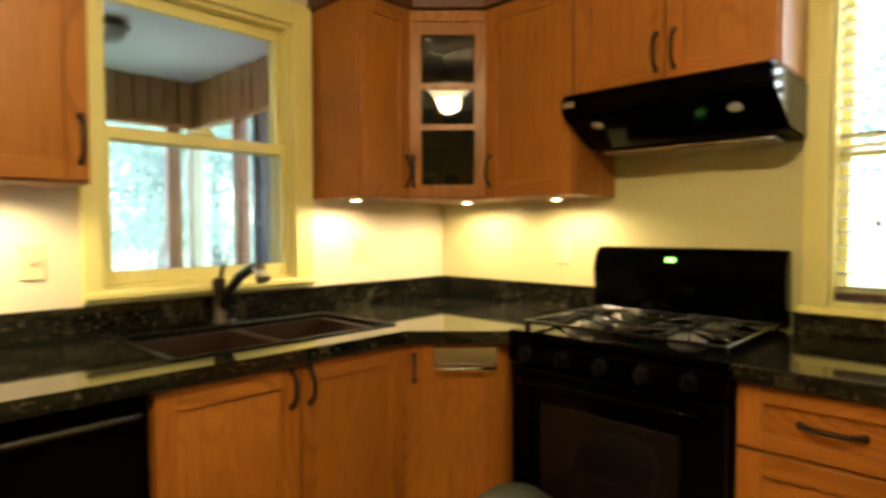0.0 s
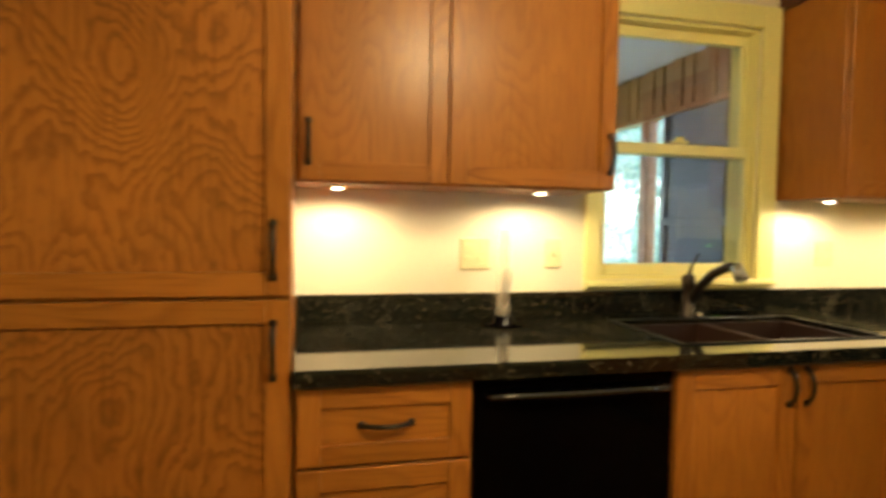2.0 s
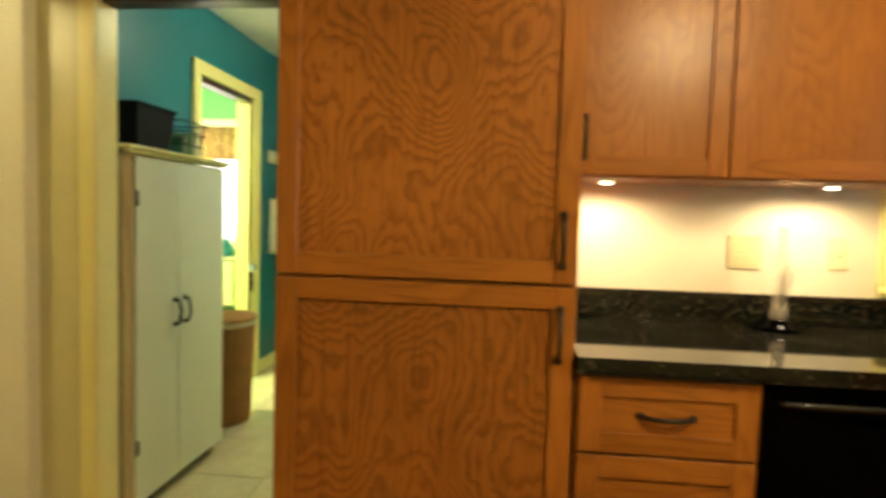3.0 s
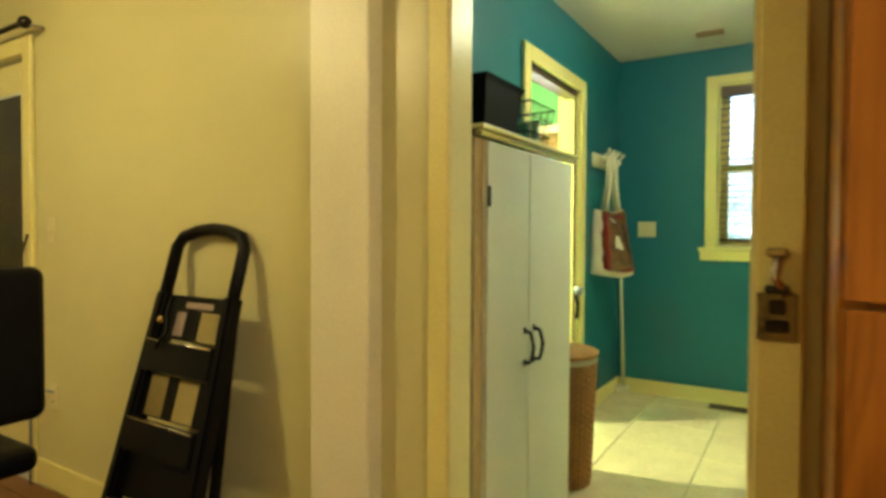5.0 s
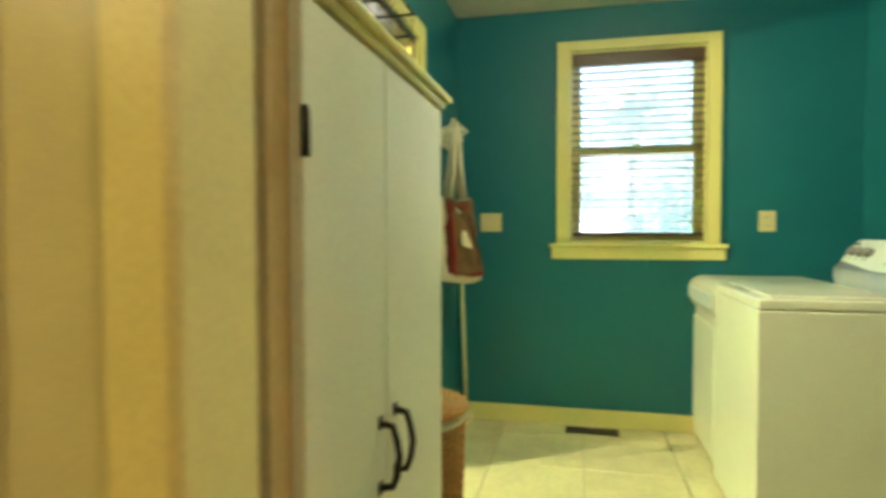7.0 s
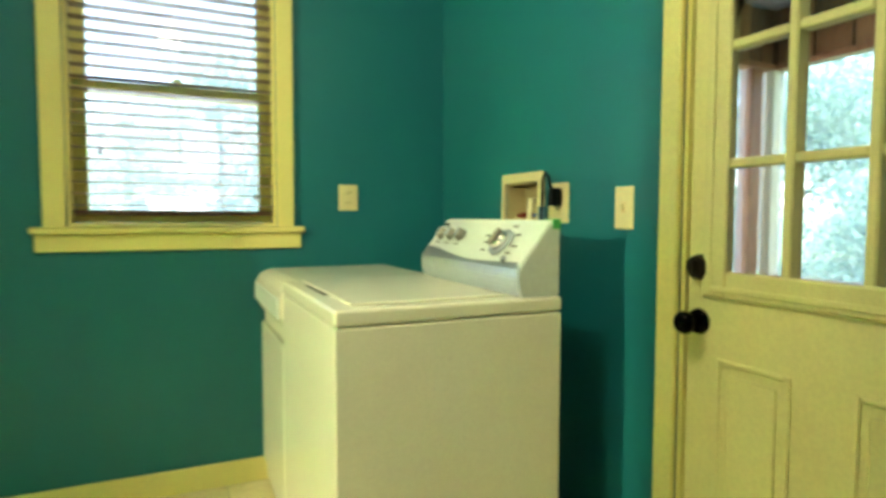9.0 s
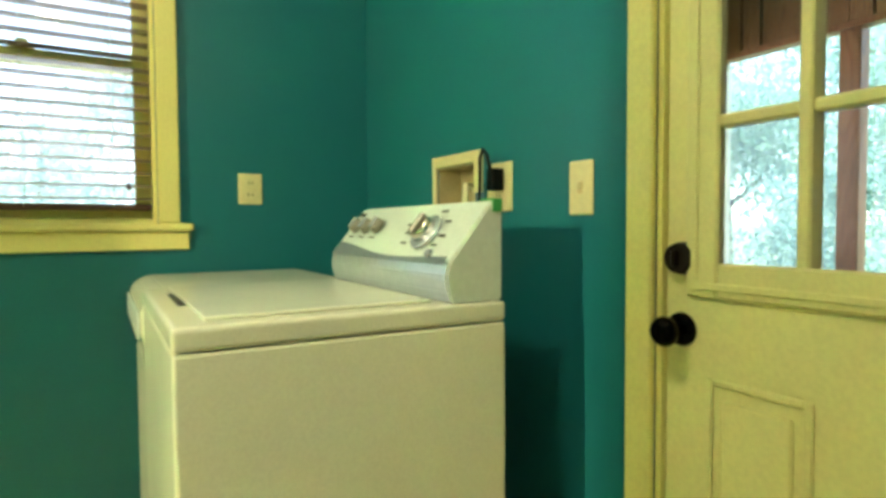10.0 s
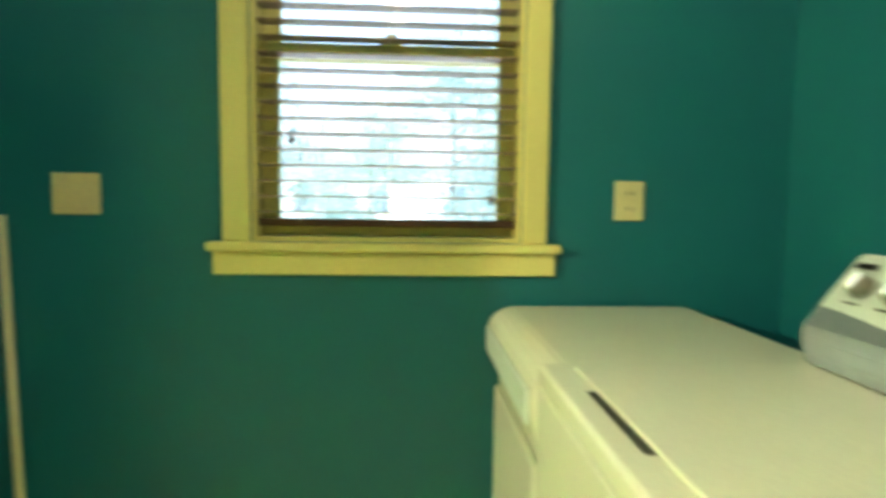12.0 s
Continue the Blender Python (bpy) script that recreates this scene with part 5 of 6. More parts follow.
def register(loc, w, d, label, top, mat):
    """A slotted metal register lying flat; top: height of its face."""
    t = thing("floor_vent" if top < 1 else "ceiling_vent", loc, label, "vent")
    x, y = loc[0], loc[1]
    z0, z1 = (top - 0.006, top) if top < 1 else (top, top + 0.012)
    part("frame", boxes((x - d / 2, x - d / 2 + 0.012, y - w / 2, y + w / 2, z0, z1), (x + d / 2 - 0.012, x + d / 2, y - w / 2, y + w / 2, z0, z1), (x - d / 2 + 0.012, x + d / 2 - 0.012, y - w / 2, y - w / 2 + 0.012, z0, z1), (x - d / 2 + 0.012, x + d / 2 - 0.012, y + w / 2 - 0.012, y + w / 2, z0, z1)), mat, t)
    part("backing", boxes((x - d / 2 + 0.004, x + d / 2 - 0.004, y - w / 2 + 0.004, y + w / 2 - 0.004, *((z0 + 0.0005, z0 + 0.002) if top < 1 else (z1 - 0.002, z1 - 0.0005)))), BLACK_MATTE, t)
    k = 14
    for i in range(1, k):
        yy = y - w / 2 + 0.012 + (w - 0.024) * i / k
        part("louvre", boxes((x - d / 2 + 0.012, x + d / 2 - 0.012, yy - 0.003, yy + 0.003, z0 + 0.002, z1 - 0.001)), mat, t)


register((-5.0, -0.47, 0.0), 0.30, 0.10, "dark bronze floor vent by the window wall", 0.008, BRONZE)
register((-4.75, -0.62, 2.446), 0.16, 0.08, "brown ceiling vent over the laundry", 2.449, surface("vent_tan", (0.35, 0.22, 0.1), 0.5))

# brass latch on the casing of the opening
LATCH = surface("tarnished_brass", (0.20, 0.14, 0.07), 0.3, 0.9, vary=0.4, big=20)
t = thing("door_latch", (-1.924, -0.14, 0.98), "aged brass and chrome flip latch on the casing", "latch")
part("plate", boxes((-1.924, -1.918, -0.158, -0.090, 0.972, 1.062), bev=0.002), LATCH, t)
part("keeper", boxes((-1.918, -1.908, -0.144, -0.104, 0.988, 1.012), (-1.918, -1.910, -0.137, -0.110, 1.022, 1.05), bev=0.003), BRONZE, t)
bm = bmesh.new()
tube(bm, [(-1.912, -0.107, 1.062), (-1.900, -0.128, 1.09), (-1.904, -0.122, 1.13)], 0.010, 10)
part("arm", bm, CHROME, t)
part("stop", boxes((-1.922, -1.895, -0.142, -0.107, 1.13, 1.148), bev=0.004), BRASS, t)
part("hinge_block", boxes((-1.922, -1.898, -0.144, -0.104, 1.062, 1.078), bev=0.003), BRONZE, t)

# ---- bathroom seen through the doorway ----
CURTAIN = surface("sheer_white_curtain", (0.86, 0.85, 0.82), 0.9, vary=0.05, fine=300)
nt = CURTAIN.node_tree
tl, mx = nt.nodes.new("ShaderNodeBsdfTranslucent"), nt.nodes.new("ShaderNodeMixShader")
tl.inputs[0].default_value = (0.9, 0.88, 0.86, 1)
mx.inputs[0].default_value = 0.6
nt.links.new(nt.nodes["Principled BSDF"].outputs[0], mx.inputs[1])
nt.links.new(tl.outputs[0], mx.inputs[2])
nt.links.new(mx.outputs[0], nt.nodes["Material Output"].inputs["Surface"])


def pleats(x, y0, y1, z0, z1, amp, waves, n=60):
    bm = bmesh.new()
    g = [[bm.verts.new((x + amp * math.sin(2 * math.pi * waves * i / n) * (0.5 + 0.5 * (1 - w)), y0 + (y1 - y0) * i / n, z0 + (z1 - z0) * w)) for w in (0, 0.5, 1)] for i in range(n + 1)]
    for a, b in zip(g, g[1:]):
        for k in range(2):
            f = bm.faces.new((a[k], b[k], b[k + 1], a[k + 1]))
            f.smooth = True
    bmesh.ops.solidify(bm, geom=bm.faces[:], thickness=0.0015)
    return bm


t = thing("curtain", (-5.05, -2.03, 0.98), "sheer white curtain with a floral valance", "curtain")
part("panel", pleats(-5.06, -2.5, -1.57, 0.985, 1.95, 0.014, 14), CURTAIN, t)
VAL = surface("floral_valance", (0.52, 0.34, 0.16), 0.85, vary=0.55, big=30, fine=200)
part("valance", pleats(-5.03, -2.52, -1.55, 1.68, 1.97, 0.018, 11), VAL, t, "floral patterned valance")
bm = bmesh.new()
tube(bm, [(-5.045, -2.56, 1.955), (-5.045, -1.50, 1.955)], 0.009, 8)
part("rod", bm, BRASS, t)
t = thing("toilet", (-4.75, -1.95, 0), "cream toilet in the bathroom", "toilet")
part("tank", boxes((-5.06, -4.88, -2.20, -1.75, 0.40, 0.80), bev=0.02, seg=3), PLATE, t)
part("tank_lid", boxes((-5.065, -4.865, -2.215, -1.735, 0.801, 0.835), bev=0.01, seg=2), PLATE, t)
bm = bmesh.new()
lathe(bm, (-4.64, -1.975, 0.0), [(0.12, 0), (0.11, 0.15), (0.19, 0.36), (0.205, 0.40), (0.17, 0.405)], 24)
part("bowl", bm, PLATE, t)
bm = bmesh.new()
lathe(bm, (-4.95, -1.86, 0.836), [(0.05, 0), (0.055, 0.02), (0.055, 0.10), (0.03, 0.12), (0.022, 0.15)], 18)
tagged(part("bottle", bm, surface("teal_bottle", (0.03, 0.2, 0.22), 0.3)), "dark teal bottle on the toilet tank", "bottle")
# pull hanging on the doorway's edge
t = thing("hanging_strap", (-4.2, -1.25, 0.7), "dark strap hanging beside the bathroom doorway", "strap")
bm = bmesh.new()
tube(bm, [(-4.10, -1.258, 0.82), (-4.11, -1.25, 0.74), (-4.10, -1.252, 0.66)], 0.012, 8)
part("loop", bm, BLACK_MATTE, t)
bm = bmesh.new()
bmesh.ops.create_uvsphere(bm, u_segments=14, v_segments=10, radius=0.03, matrix=Matrix.Translation((-4.10, -1.245, 0.83)))
part("ball", bm, SILVER, t)

# ---- hall ----
t = thing("step_ladder", (-1.75, -1.85, 0), "folded black step ladder leaning on the beige wall", "step ladder")
LA, LB = Vector((-1.62, 0, 0.0)), Vector((-1.895, 0, 0.97))


def lad(s, y, out=0.0):
    d = (LB - LA)
    nrm = Vector((d.z, 0, -d.x)).normalized()
    return LA + d * s + Vector((0, y, 0)) + nrm * out


def bar(bm, p, q, w, h):
    """A flat bar from p to q: w across y, h through."""
    p, q = Vector(p), Vector(q)
    d = (q - p).normalized()
    side = Vector((0, 1, 0)) if abs(d.y) < 0.9 else Vector((1, 0, 0))
    side = (side - d * side.dot(d)).normalized()
    up = d.cross(side)
    m = Matrix((side, up, d)).transposed().to_4x4()
    L = (q - p).length
    vs = bmesh.ops.create_cube(bm, size=1, matrix=Matrix.Translation((p + q) / 2) @ m @ Matrix.Diagonal((w, h, L, 1)))["verts"]
    bmesh.ops.bevel(bm, geom=list({e for v in vs for e in v.link_edges}), offset=min(w, h) * 0.25, segments=2, affect="EDGES")


for ya, yb in ((-2.02, -1.985), (-1.585, -1.635)):
    bm = bmesh.new()
    bar(bm, lad(0, ya), lad(1.0, yb), 0.05, 0.055)
    part("rail", bm, BLACK_MATTE, t, "black ladder rail")
bm = bmesh.new()
hp = [lad(0.92, -1.992), lad(1.155, -1.99), lad(1.192, -1.965), lad(1.213, -1.89), lad(1.220, -1.81), lad(1.213, -1.735), lad(1.192, -1.66), lad(1.155, -1.635), lad(0.92, -1.633)]
tube(bm, hp, 0.022, 8)
part("handle", bm, BLACK_MATTE, t, "black hoop handle")
for s in (0.80, 0.545, 0.29):
    bm = bmesh.new()
    v = [lad(s + ds, y, out) for out in (0.012, 0.034) for ds, y in ((-0.075, -1.985), (-0.075, -1.628), (0.03, -1.632), (0.03, -1.982))]
    v = [bm.verts.new(p) for p in v]
    for q in ((3, 2, 1, 0), (4, 5, 6, 7), (0, 1, 5, 4), (1, 2, 6, 5), (2, 3, 7, 6), (3, 0, 4, 7)):
        bm.faces.new([v[i] for i in q])
    bmesh.ops.recalc_face_normals(bm, faces=bm.faces)
    bmesh.ops.bevel(bm, geom=bm.edges[:], offset=0.005, segments=2, affect="EDGES")
    st = part("step", bm, BLACK_MATTE, t, "black folded ladder step")
    bm = bmesh.new()
    tube(bm, [lad(s + 0.028, -1.975, 0.036), lad(s + 0.022, -1.64, 0.036)], 0.005, 6)
    part("step_edge", bm, CHROME, st, "bright metal step edge")


def slab(s0, s1, y0, y1, o0, o1):
    """A flat board in the ladder's own plane."""
    bm = bmesh.new()
    v = [bm.verts.new(lad(s, y, o)) for o in (o0, o1) for s, y in ((s0, y0), (s0, y1), (s1, y1), (s1, y0))]
    for q in ((3, 2, 1, 0), (4, 5, 6, 7), (0, 1, 5, 4), (1, 2, 6, 5), (2, 3, 7, 6), (3, 0, 4, 7)):
        bm.faces.new([v[i] for i in q])
    bmesh.ops.recalc_face_normals(bm, faces=bm.faces)
    return bm


for s0, s1 in ((0.835, 0.985), (0.58, 0.72), (0.325, 0.465), (0.05, 0.21)):
    part("back_panel", slab(s0, s1, -1.985, -1.63, -0.012, -0.002), BLACK_MATTE, t)
LABEL = surface("tan_label", (0.32, 0.25, 0.09), 0.6, vary=0.1)
PINK = surface("pale_label", (0.36, 0.27, 0.22), 0.6, vary=0.1)
for s0, s1, y0, y1, m in ((0.84, 0.935, -1.77, -1.67, LABEL), (0.85, 0.93, -1.90, -1.85, PINK), (0.585, 0.715, -1.95, -1.86, LABEL), (0.585, 0.715, -1.80, -1.70, LABEL), (0.945, 0.965, -1.86, -1.72, PINK)):
    part("label_plate", slab(s0, s1, y0, y1, -0.0015, 0.0005), m, t, "tan instruction label")
for ya in (-2.12, -1.55):
    bm = bmesh.new()
    bar(bm, (-1.70, ya, 0.0), (-1.90, -1.97 if ya < -1.8 else -1.65, 0.86), 0.03, 0.03)
    part("rear_leg", bm, BLACK_MATTE, t)
bm = bmesh.new()
tube(bm, [lad(0.98, -1.90, 0.03), lad(0.92, -1.905, 0.035), lad(0.86, -1.88, 0.035), lad(0.80, -1.90, 0.05)], 0.008, 6)
part("strap", bm, BLACK_MATTE, t)
bm = bmesh.new()
bmesh.ops.create_uvsphere(bm, u_segments=12, v_segments=8, radius=0.014, matrix=Matrix.Translation(lad(0.895, -1.935, 0.03)))
part("catch", bm, BRASS, t, "brass catch")

# black office chair standing in the hall
t = thing("office_chair", (-1.27, -2.05, 0), "black padded office chair in the hall", "chair")
part("backrest", boxes((-1.51, -1.05, -2.06, -1.98, 0.62, 1.07), bev=0.035, seg=4), BLACK_MATTE, t)
part("seat", boxes((-1.52, -1.04, -2.55, -2.06, 0.44, 0.52), bev=0.03, seg=4), BLACK_MATTE, t)
bm = bmesh.new()
tube(bm, [(-1.28, -2.3, 0.46), (-1.28, -2.02, 0.47), (-1.28, -1.975, 0.58), (-1.28, -1.975, 0.80)], 0.02, 8)
part("back_bar", bm, BLACK_MATTE, t)
bm = bmesh.new()
cyl(bm, (-1.28, -2.3, 0.08), (-1.28, -2.3, 0.44), 0.028, 0.024, 14)
part("post", bm, BLACK_MATTE, t)
for k in range(5):
    an = 2 * math.pi * k / 5 + 0.3
    e = Vector((-1.28 + 0.27 * math.cos(an), -2.3 + 0.27 * math.sin(an), 0.065))
    bm = bmesh.new()
    tube(bm, [(-1.28, -2.3, 0.10), e], 0.018, 8, taper=0.7)
    leg = part("leg", bm, BLACK_MATTE, t)
    bm = bmesh.new()
    cyl(bm, (e.x - 0.02, e.y, 0.026), (e.x + 0.02, e.y, 0.026), 0.026, None, 14)
    part("castor", bm, BLACK_MATTE, leg)

HX = facing((-1.98, 0, 0), (1, 0, 0))
plate(HX, -3.0, -2.945, 1.12, 1.235, "ivory switch plate on the beige wall", "toggle", "switch_plate")
plate(HX, -2.995, -2.93, 0.37, 0.485, "ivory outlet plate low on the beige wall", "outlet", "outlet_plate")
t = thing("power_cord", (-1.96, -3.0, 0.43), "grey cord plugged into the hall outlet", "power cord")
bm = bmesh.new()
tube(bm, [(-1.966, -2.96, 0.45), (-1.95, -2.99, 0.455), (-1.945, -3.06, 0.43), (-1.945, -3.12, 0.36), (-1.945, -3.13, 0.0)], 0.006, 6)
part("cord", bm, SILVER, t)
structure("trim_hall_door", boxes((-1.978, -1.957, -3.19, -3.115, 0, 2.075), (-1.978, -1.957, -4.095, -4.02, 0, 2.075), (-1.978, -1.957, -4.02, -3.19, 2.0, 2.075), bev=0.004), TRIM, "cream painted casing of the hall door", "trim")
t = thing("door_2", (-2.03, -3.6, 0), "cream glazed hall door", "door", kind="structure")
part("slab", boxes((-2.05, -2.01, -4.015, -3.86, 0.01, 1.995), (-2.05, -2.01, -3.33, -3.195, 0.01, 1.995), (-2.05, -2.01, -3.86, -3.33, 0.01, 0.4), (-2.05, -2.01, -3.86, -3.33, 1.85, 1.995), bev=0.003), DOOR_PAINT, t)
p = part("pane", boxes((-2.032, -2.028, -3.862, -3.328, 0.398, 1.852)), GLASS, t)
p.visible_shadow = False
for z in (0.3, 1.0, 1.75):
    part("hinge", boxes((-2.010, -2.002, -3.205, -3.185, z - 0.045, z + 0.045), bev=0.002), BRASS, t)
t = thing("wall_hook", (-1.96, -3.12, 1.1), "dark metal coat hook on the door casing", "hook")
bm = bmesh.new()
tube(bm, [(-1.955, -3.15, 1.16), (-1.93, -3.15, 1.07), (-1.90, -3.15, 1.06), (-1.885, -3.15, 1.10), (-1.885, -3.15, 1.13)], 0.007, 8)
part("hook", bm, BRONZE, t)
t = thing("curtain_rod", (-1.93, -3.5, 2.1), "dark curtain rod with a ball end above the hall door", "curtain rod")
bm = bmesh.new()
tube(bm, [(-1.915, -4.15, 2.105), (-1.915, -3.07, 2.105)], 0.012, 10)
part("rod", bm, BRONZE, t)
bm = bmesh.new()
bmesh.ops.create_uvsphere(bm, u_segments=14, v_segments=10, radius=0.028, matrix=Matrix.Translation((-1.915, -3.055, 2.105)))
part("finial", bm, BRONZE, t)
bm = bmesh.new()
tube(bm, [(-1.978, -3.02, 2.09), (-1.94, -3.02, 2.09), (-1.915, -3.02 - 0.06, 2.10)], 0.008, 8)
part("bracket", bm, STEEL, t)

# ---- porch ----
BOARD = oak("porch_board", 2, (0.42, 0.20, 0.08), (0.18, 0.075, 0.028), 6, across=9.0, length=1.2)
POST = oak("porch_post", 2, (0.46, 0.20, 0.09), (0.26, 0.10, 0.04), 5)
GREY = surface("grey_porch_paint", (0.17, 0.17, 0.185), 0.6, vary=0.12, fine=60)
PORCHCEIL = surface("porch_ceiling_paint", (0.82, 0.80, 0.84), 0.8, vary=0.05)
structure("ceiling_porch", boxes((-5.45, -2.275, 1.07, 3.75, 2.55, 2.65)), PORCHCEIL, "pale blue-grey painted porch ceiling", "ceiling")
structure("floor_porch", boxes((-5.45, -2.275, 1.07, 3.75, -0.12, -0.02)), surface("porch_deck", (0.42, 0.37, 0.32), 0.7, vary=0.2), "weathered porch floor", "floor")
wp = thing("wall_porch", (-5.0, 3.6, 0), "brown board porch wall with screened openings", "wall", kind="structure")
part("knee_wall", boxes((-5.42, -5.32, 1.07, 3.62, -0.02, 0.68), (-5.32, -4.30, 3.56, 3.64, -0.02, 0.68)), POST, wp)
part("sill", boxes((-5.44, -5.28, 1.07, 3.66, 0.681, 0.72), (-5.28, -4.30, 3.53, 3.66, 0.681, 0.72), bev=0.004), POST, wp)
part("top_plate", boxes((-5.42, -5.30, 1.07, 3.64, 2.14, 2.18), (-5.30, -2.28, 3.54, 3.64, 2.14, 2.18), bev=0.003), POST, wp)
for k in range(21):
    y = 1.075 + k * 0.124
    part("board", boxes((-5.38 + 0.010 * (k % 3), -5.335 + 0.010 * (k % 3), y, y + 0.112, 2.181, 2.548)), BOARD, wp)
for k in range(24):
    x = -5.30 + k * 0.125
    part("board", boxes((x, x + 0.112, 3.55 + 0.010 * (k % 3), 3.60 + 0.010 * (k % 3), 2.181, 2.548)), BOARD, wp)
# Unseen backing added to block daylight between the porch boards.
part("board_backing", boxes((-5.412, -5.392, 1.07, 3.64, 2.181, 2.548), (-5.392, -2.28, 3.626, 3.64, 2.181, 2.548)), DARKWOOD, wp)
part("corner_post", boxes((-5.42, -5.30, 3.52, 3.64, 0.721, 2.139), bev=0.005), WHITE_PAINT, wp, "white painted corner post")
part("post", boxes((-5.42, -5.32, 3.33, 3.44, 0.721, 2.139), bev=0.005), POST, wp)
part("post", boxes((-4.60, -4.49, 3.55, 3.65, 0.761, 2.139), bev=0.005), POST, wp)
part("grey_panel", boxes((-4.30, -2.28, 3.58, 3.66, -0.02, 2.139)), GREY, wp, "grey painted panelled wall")
for z in (0.72, 1.27, 1.80):
    part("panel_rail", boxes((-4.30, -2.28, 3.555, 3.5795, z, z + 0.06), bev=0.004), GREY, wp)
for x in (-4.30, -3.62, -2.94):
    part("panel_stile", boxes((x, x + 0.06, 3.557, 3.5795, 0.0, 2.13), bev=0.004), GREY, wp)
# Thin pale translucent sheets, added to haze the view out of porch and laundry.
HAZE_SCREEN, nt, n, bs = nodes_of("haze_screen")
n.remove(bs)
tr, tl, mx = n.new("ShaderNodeBsdfTransparent"), n.new("ShaderNodeBsdfTranslucent"), n.new("ShaderNodeMixShader")
tl.inputs[0].default_value = (0.80, 0.82, 0.86, 1)
mx.inputs[0].default_value = 0.15
nt.links.new(tr.outputs[0], mx.inputs[1])
nt.links.new(tl.outputs[0], mx.inputs[2])
nt.links.new(mx.outputs[0], n["Material Output"].inputs["Surface"])
for d in ((-5.362, -5.360, 1.08, 3.33, 0.722, 2.138), (-5.362, -5.360, 3.44, 3.52, 0.722, 2.138), (-5.30, -4.60, 3.594, 3.596, 0.722, 2.138), (-4.44, -4.30, 3.594, 3.596, 0.722, 2.138)):
    s = part("screen", boxes(d), HAZE_SCREEN, wp, "thin porch screen, pale to haze the view")
    s.visible_shadow = False
s = structure("window_screen", boxes((-5.252, -5.250, -0.603, 0.153, 1.09, 2.205)), HAZE_SCREEN, "thin pale haze sheet outside the laundry window", "window screen")
s.visible_shadow = False
t = thing("porch_light", (-4.1, 2.5, 2.55), "bronze porch ceiling light with glass bowl", "ceiling light")
bm = bmesh.new()
lathe(bm, (-4.1, 2.5, 2.50), [(0.11, 0), (0.12, 0.02), (0.09, 0.049)], 20)
part("rim", bm, BRONZE, t)
bm = bmesh.new()
lathe(bm, (-4.1, 2.5, 2.50), [(0.10, 0), (0.085, -0.05), (0.05, -0.08), (0.01, -0.09)], 20)
part("bowl", bm, surface("cloudy_glass", (0.5, 0.5, 0.48), 0.3), t)

# ---- outdoors ----
LEAF = []
for nm, c in (("leaf_a", (0.10, 0.18, 0.13)), ("leaf_b", (0.105, 0.19, 0.135)), ("leaf_c", (0.095, 0.175, 0.14))):
    m = surface(nm, c, 0.5, vary=0.4, big=2.5, fine=30, bumpy=0.0)
    nt = m.node_tree
    tl, mx = nt.nodes.new("ShaderNodeBsdfTranslucent"), nt.nodes.new("ShaderNodeMixShader")
    tl.inputs[0].default_value = (c[0] * 3.4, c[1] * 2.9, c[2] * 3.2, 1)
    mx.inputs[0].default_value = 0.5
    nt.links.new(nt.nodes["Principled BSDF"].outputs[0], mx.inputs[1])
    nt.links.new(tl.outputs[0], mx.inputs[2])
    nt.links.new(mx.outputs[0], nt.nodes["Material Output"].inputs["Surface"])
    LEAF.append(m)
BARK = surface("bark", (0.10, 0.075, 0.05), 0.9, vary=0.35, big=8, fine=40, bumpy=0.6)
G0 = -0.45
bm = bmesh.new()
R = 600
v = [bm.verts.new((x, y, G0)) for x, y in ((-R, -R), (R, -R), (R, R), (-R, R))]
bm.faces.new(v)
structure("ground", bm, surface("lawn", (0.11, 0.16, 0.07), 0.9, vary=0.35, big=0.8, fine=25, bumpy=0.5), "green lawn around the house", "ground")
structure("road", boxes((-23.0, -8.5, -60, 2.2, G0 - 0.04, G0 + 0.006)), surface("pale_concrete_drive", (0.52, 0.51, 0.49), 0.85, vary=0.12, big=0.6, fine=30, bumpy=0.3), "pale concrete driveway beyond the laundry window", "road")


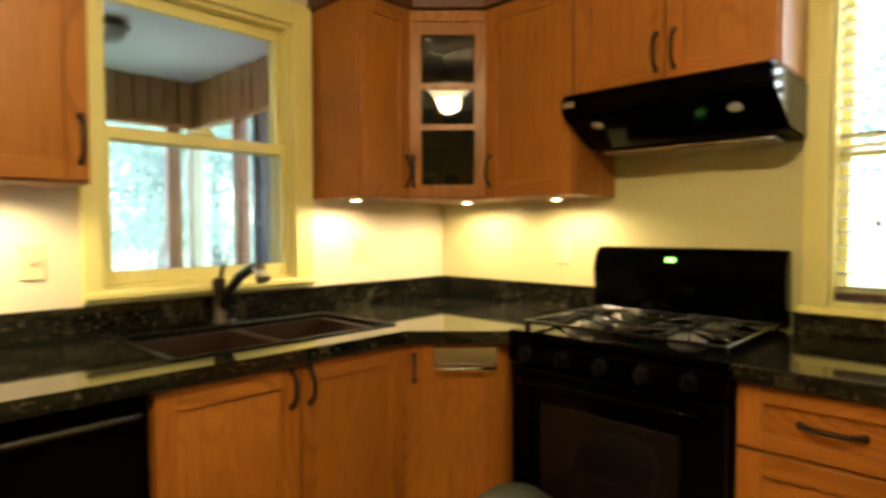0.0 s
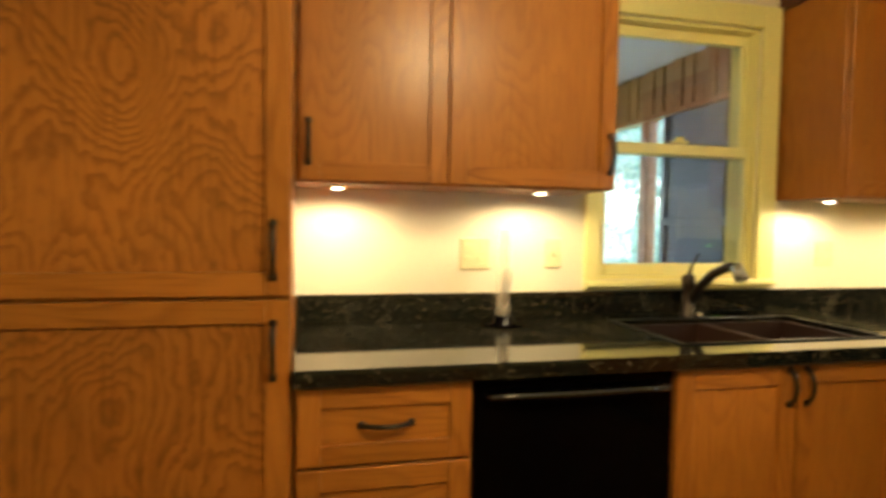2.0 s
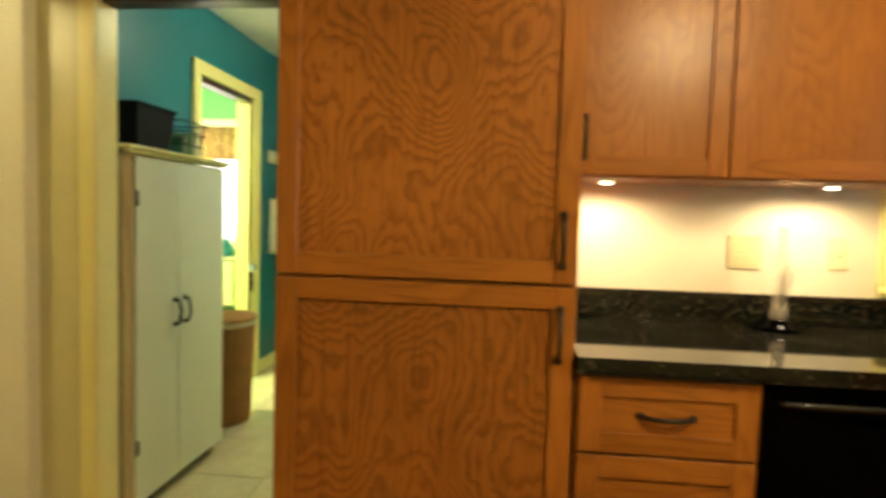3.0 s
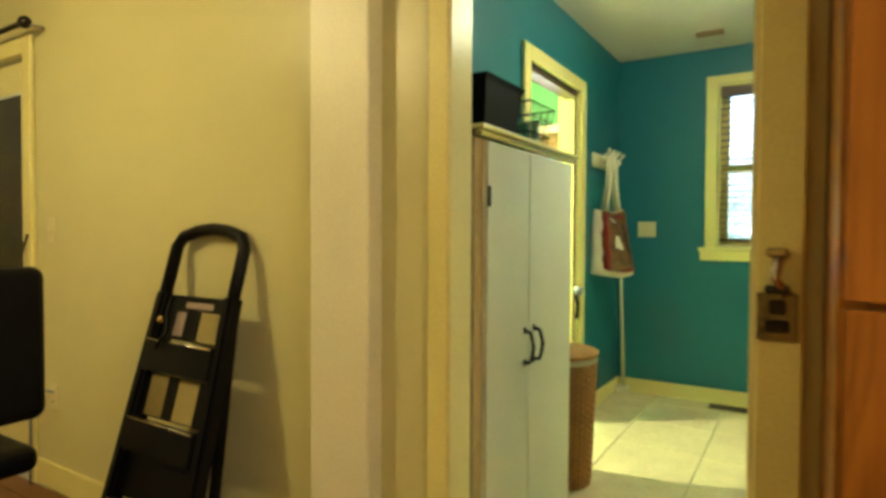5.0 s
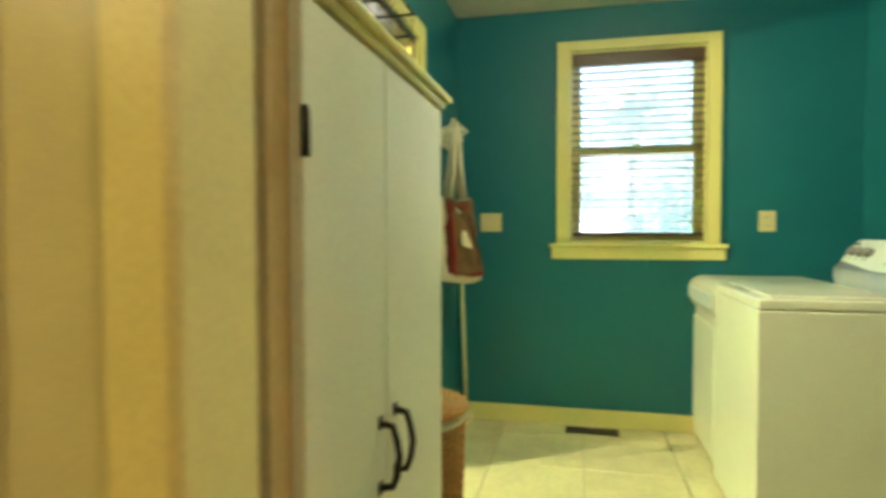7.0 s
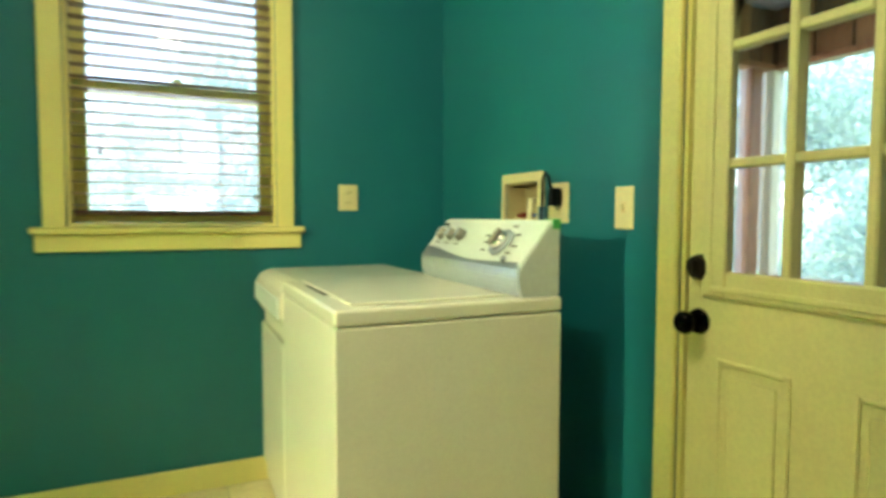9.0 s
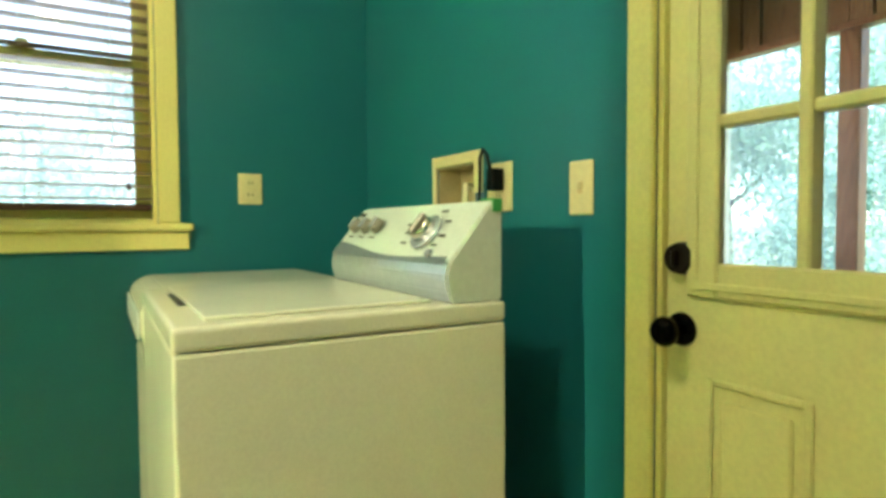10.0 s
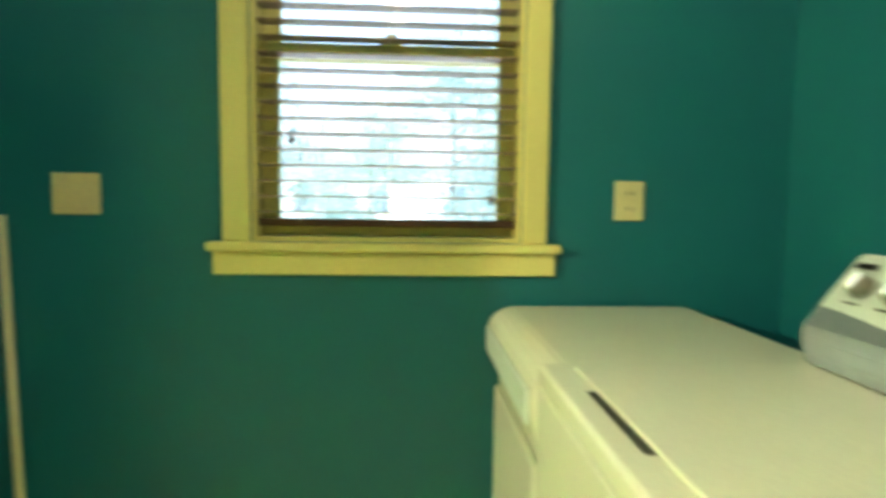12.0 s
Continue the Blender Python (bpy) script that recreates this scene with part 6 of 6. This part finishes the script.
def tree(name, x, y, h, spread, leaves, label, seed, trunk=0.12, low=0.25):
    rnd = random.Random(seed)
    t = thing(name, (x, y, G0), label, "tree" if h > 2.6 else "shrub")
    bm = bmesh.new()
    tips = []
    top = Vector((x + rnd.uniform(-0.3, 0.3), y + rnd.uniform(-0.3, 0.3), G0 + h * 0.8))
    base = Vector((x, y, G0))
    tube(bm, [base, base.lerp(top, 0.35) + Vector((rnd.uniform(-.1, .1), rnd.uniform(-.1, .1), 0)), base.lerp(top, 0.7), top], trunk, 8, taper=0.2)
    for k in range(16):
        s = low + (1 - low) * rnd.random()
        p = base.lerp(top, s)
        a = rnd.uniform(0, 2 * math.pi)
        L = spread * rnd.uniform(0.5, 1.0) * (1.15 - 0.6 * s)
        q = p + Vector((math.cos(a) * L, math.sin(a) * L, L * rnd.uniform(0.15, 0.7)))
        mid = p.lerp(q, 0.5) + Vector((0, 0, 0.12 * L))
        tube(bm, [p, mid, q], trunk * 0.28, 5, taper=0.25)
        tips += [mid, q, p.lerp(q, 0.75)]
    part("trunk", bm, BARK, t)
    verts, faces = [], []
    for k in range(int(leaves * (1.1 if x < -13 and y < 5 else 1.5))):
        c = rnd.choice(tips) + Vector((rnd.gauss(0, 1), rnd.gauss(0, 1), rnd.gauss(0, 0.8))) * spread * 0.24
        if c.z < G0 + 0.05:
            continue
        e = Euler((rnd.uniform(-1.2, 1.2), rnd.uniform(-1.2, 1.2), rnd.uniform(0, 6.28))).to_matrix()
        s = rnd.uniform(0.03, 0.06) * (1 + 0.07 * h)
        i = len(verts)
        verts += [c + e @ Vector(p) * s for p in ((-1, 0, 0), (0, -0.5, 0.12), (1, 0, 0), (0, 0.5, 0.12))]
        faces.append((i, i + 1, i + 2, i + 3))
    me = bpy.data.meshes.new("crown")
    me.from_pydata([tuple(p) for p in verts], [], faces)
    me.materials.append(LEAF[seed % 3])
    ob = new("crown", me)
    ob.parent, ob.matrix_parent_inverse = t, t.matrix_basis.inverted()
    return t


k = 0
for x, y, h, sp, n in ((-12.5, 6.0, 4.6, 1.9, 6500), (-13.5, 9.0, 6.0, 2.3, 7500), (-10.5, 11.5, 4.8, 2.0, 6500), (-7.0, 12.5, 5.2, 2.1, 6500), (-16.5, 7.5, 9.0, 3.2, 9000), (-14.5, 13.0, 9.5, 3.4, 9000), (-9.0, 16.0, 10.0, 3.6, 9000),
                      (-3.5, 14.0, 7.0, 2.6, 6500), (-9.6, 7.6, 2.4, 1.3, 5000), (-20.5, 11.0, 12.0, 4.2, 9000), (-7.6, 9.4, 2.3, 1.3, 5000), (-11.0, 3.4, 2.4, 1.3, 4000), (-17.5, 4.2, 7.5, 2.6, 6500),
                      (-26.0, -6.5, 9.0, 3.2, 7000), (-25.0, 1.6, 8.0, 2.8, 6500), (-27.5, 4.4, 10.0, 3.4, 7000), (-13.5, -3.6, 7.0, 1.9, 1500), (-27.0, -13.0, 11.0, 4.0, 6500), (-23.0, -1.5, 6.0, 2.4, 6000), (-15.0, 1.2, 3.0, 1.4, 3500), (-14.0, -1.6, 2.2, 1.1, 3000), (-22.5, -9.5, 7.5, 2.8, 6000), (2.0, 13.5, 8.0, 2.8, 5500), (-1.0, 18.0, 9.0, 3.2, 5500)):
    k += 1
    tree("tree" if h > 2.6 else "shrub", x, y, h, sp, n, "leafy green garden tree behind the house" if h > 2.6 else "low leafy green shrub near the porch", k, 0.05 + 0.014 * h, 0.12 if h < 4.5 else 0.3)

# neighbouring house across the drive
t = thing("house", (-30, -2, G0), "pale neighbouring house across the driveway", "house")
HW = surface("pale_siding", (0.78, 0.78, 0.77), 0.7, vary=0.06)
part("wall", boxes((-34, -28, -9, 4, G0, 2.6)), HW, t)
bm = bmesh.new()
v = [bm.verts.new(p) for p in ((-34.4, -9.4, 2.6), (-27.6, -9.4, 2.6), (-31, -9.4, 4.9), (-34.4, 4.4, 2.6), (-27.6, 4.4, 2.6), (-31, 4.4, 4.9))]
for q in ((0, 1, 2), (5, 4, 3), (1, 4, 5, 2), (3, 0, 2, 5), (0, 3, 4, 1)):
    bm.faces.new([v[i] for i in q])
part("roof", bm, surface("grey_shingles", (0.22, 0.21, 0.21), 0.9, vary=0.2), t)
for y in (-7.5, -4.5, -1.5, 1.8):
    w = part("window", boxes((-28.02, -27.96, y - 0.5, y + 0.5, 0.6, 1.9)), WHITE_PAINT, t)
    part("pane", boxes((-27.965, -27.95, y - 0.42, y + 0.42, 0.68, 1.82)), surface("far_glass", (0.08, 0.10, 0.14), 0.1), w)

# daylight in the openings
lamp("daylight", "AREA", (-5.30, -2.03, 1.46), 6.5, rot=(0, -90, 0), size=(1.0, 0.8), color=(0.92, 0.97, 1.0))
lamp("daylight", "AREA", (0.0, 3.62, 1.56), 5, rot=(-90, 0, 0), size=(0.84, 1.08), color=(0.86, 0.95, 1.0))

# ---- floors, piece by piece ----
fl = bpy.data.objects["floor"]
TILE_W, GAP = 0.457, 0.005


def tile(x0, x1, y0, y1):
    bm = boxes((x0, x1, y0, y1, -0.0118, 0.0), bev=0.0015)
    part("tile", bm, TILE, fl)


for i in range(-5, 16):
    for j in range(-2, 10):
        x0, y0 = -3.07 + i * TILE_W, -0.52 + j * TILE_W
        x1, y1 = x0 + TILE_W - GAP, y0 + TILE_W - GAP
        x0, x1 = max(x0, -5.11), min(x1, 1.99)
        y0, y1 = max(y0, -1.28), min(y1, 3.41)
        if x1 - x0 < 0.03 or y1 - y0 < 0.03:
            continue
        if x1 < -2.2 and y0 > 0.93:
            continue
        if x0 > -1.97:
            continue
        x1 = min(x1, -1.965)
        if x1 - x0 < 0.02:
            continue
        tile(x0, x1, y0, y1)
for i in range(40):
    x0 = -1.960 + i * 0.098
    part("plank", boxes((x0, x0 + 0.0965, -4.39, 3.41, -0.0118, 0.0), bev=0.001), WOODFLOOR, fl)
for i in range(7):
    part("tile", boxes((-5.10 + i * 0.43, -4.675 + i * 0.43, -2.89, -1.285, -0.0118, -0.001)), TILE, fl)
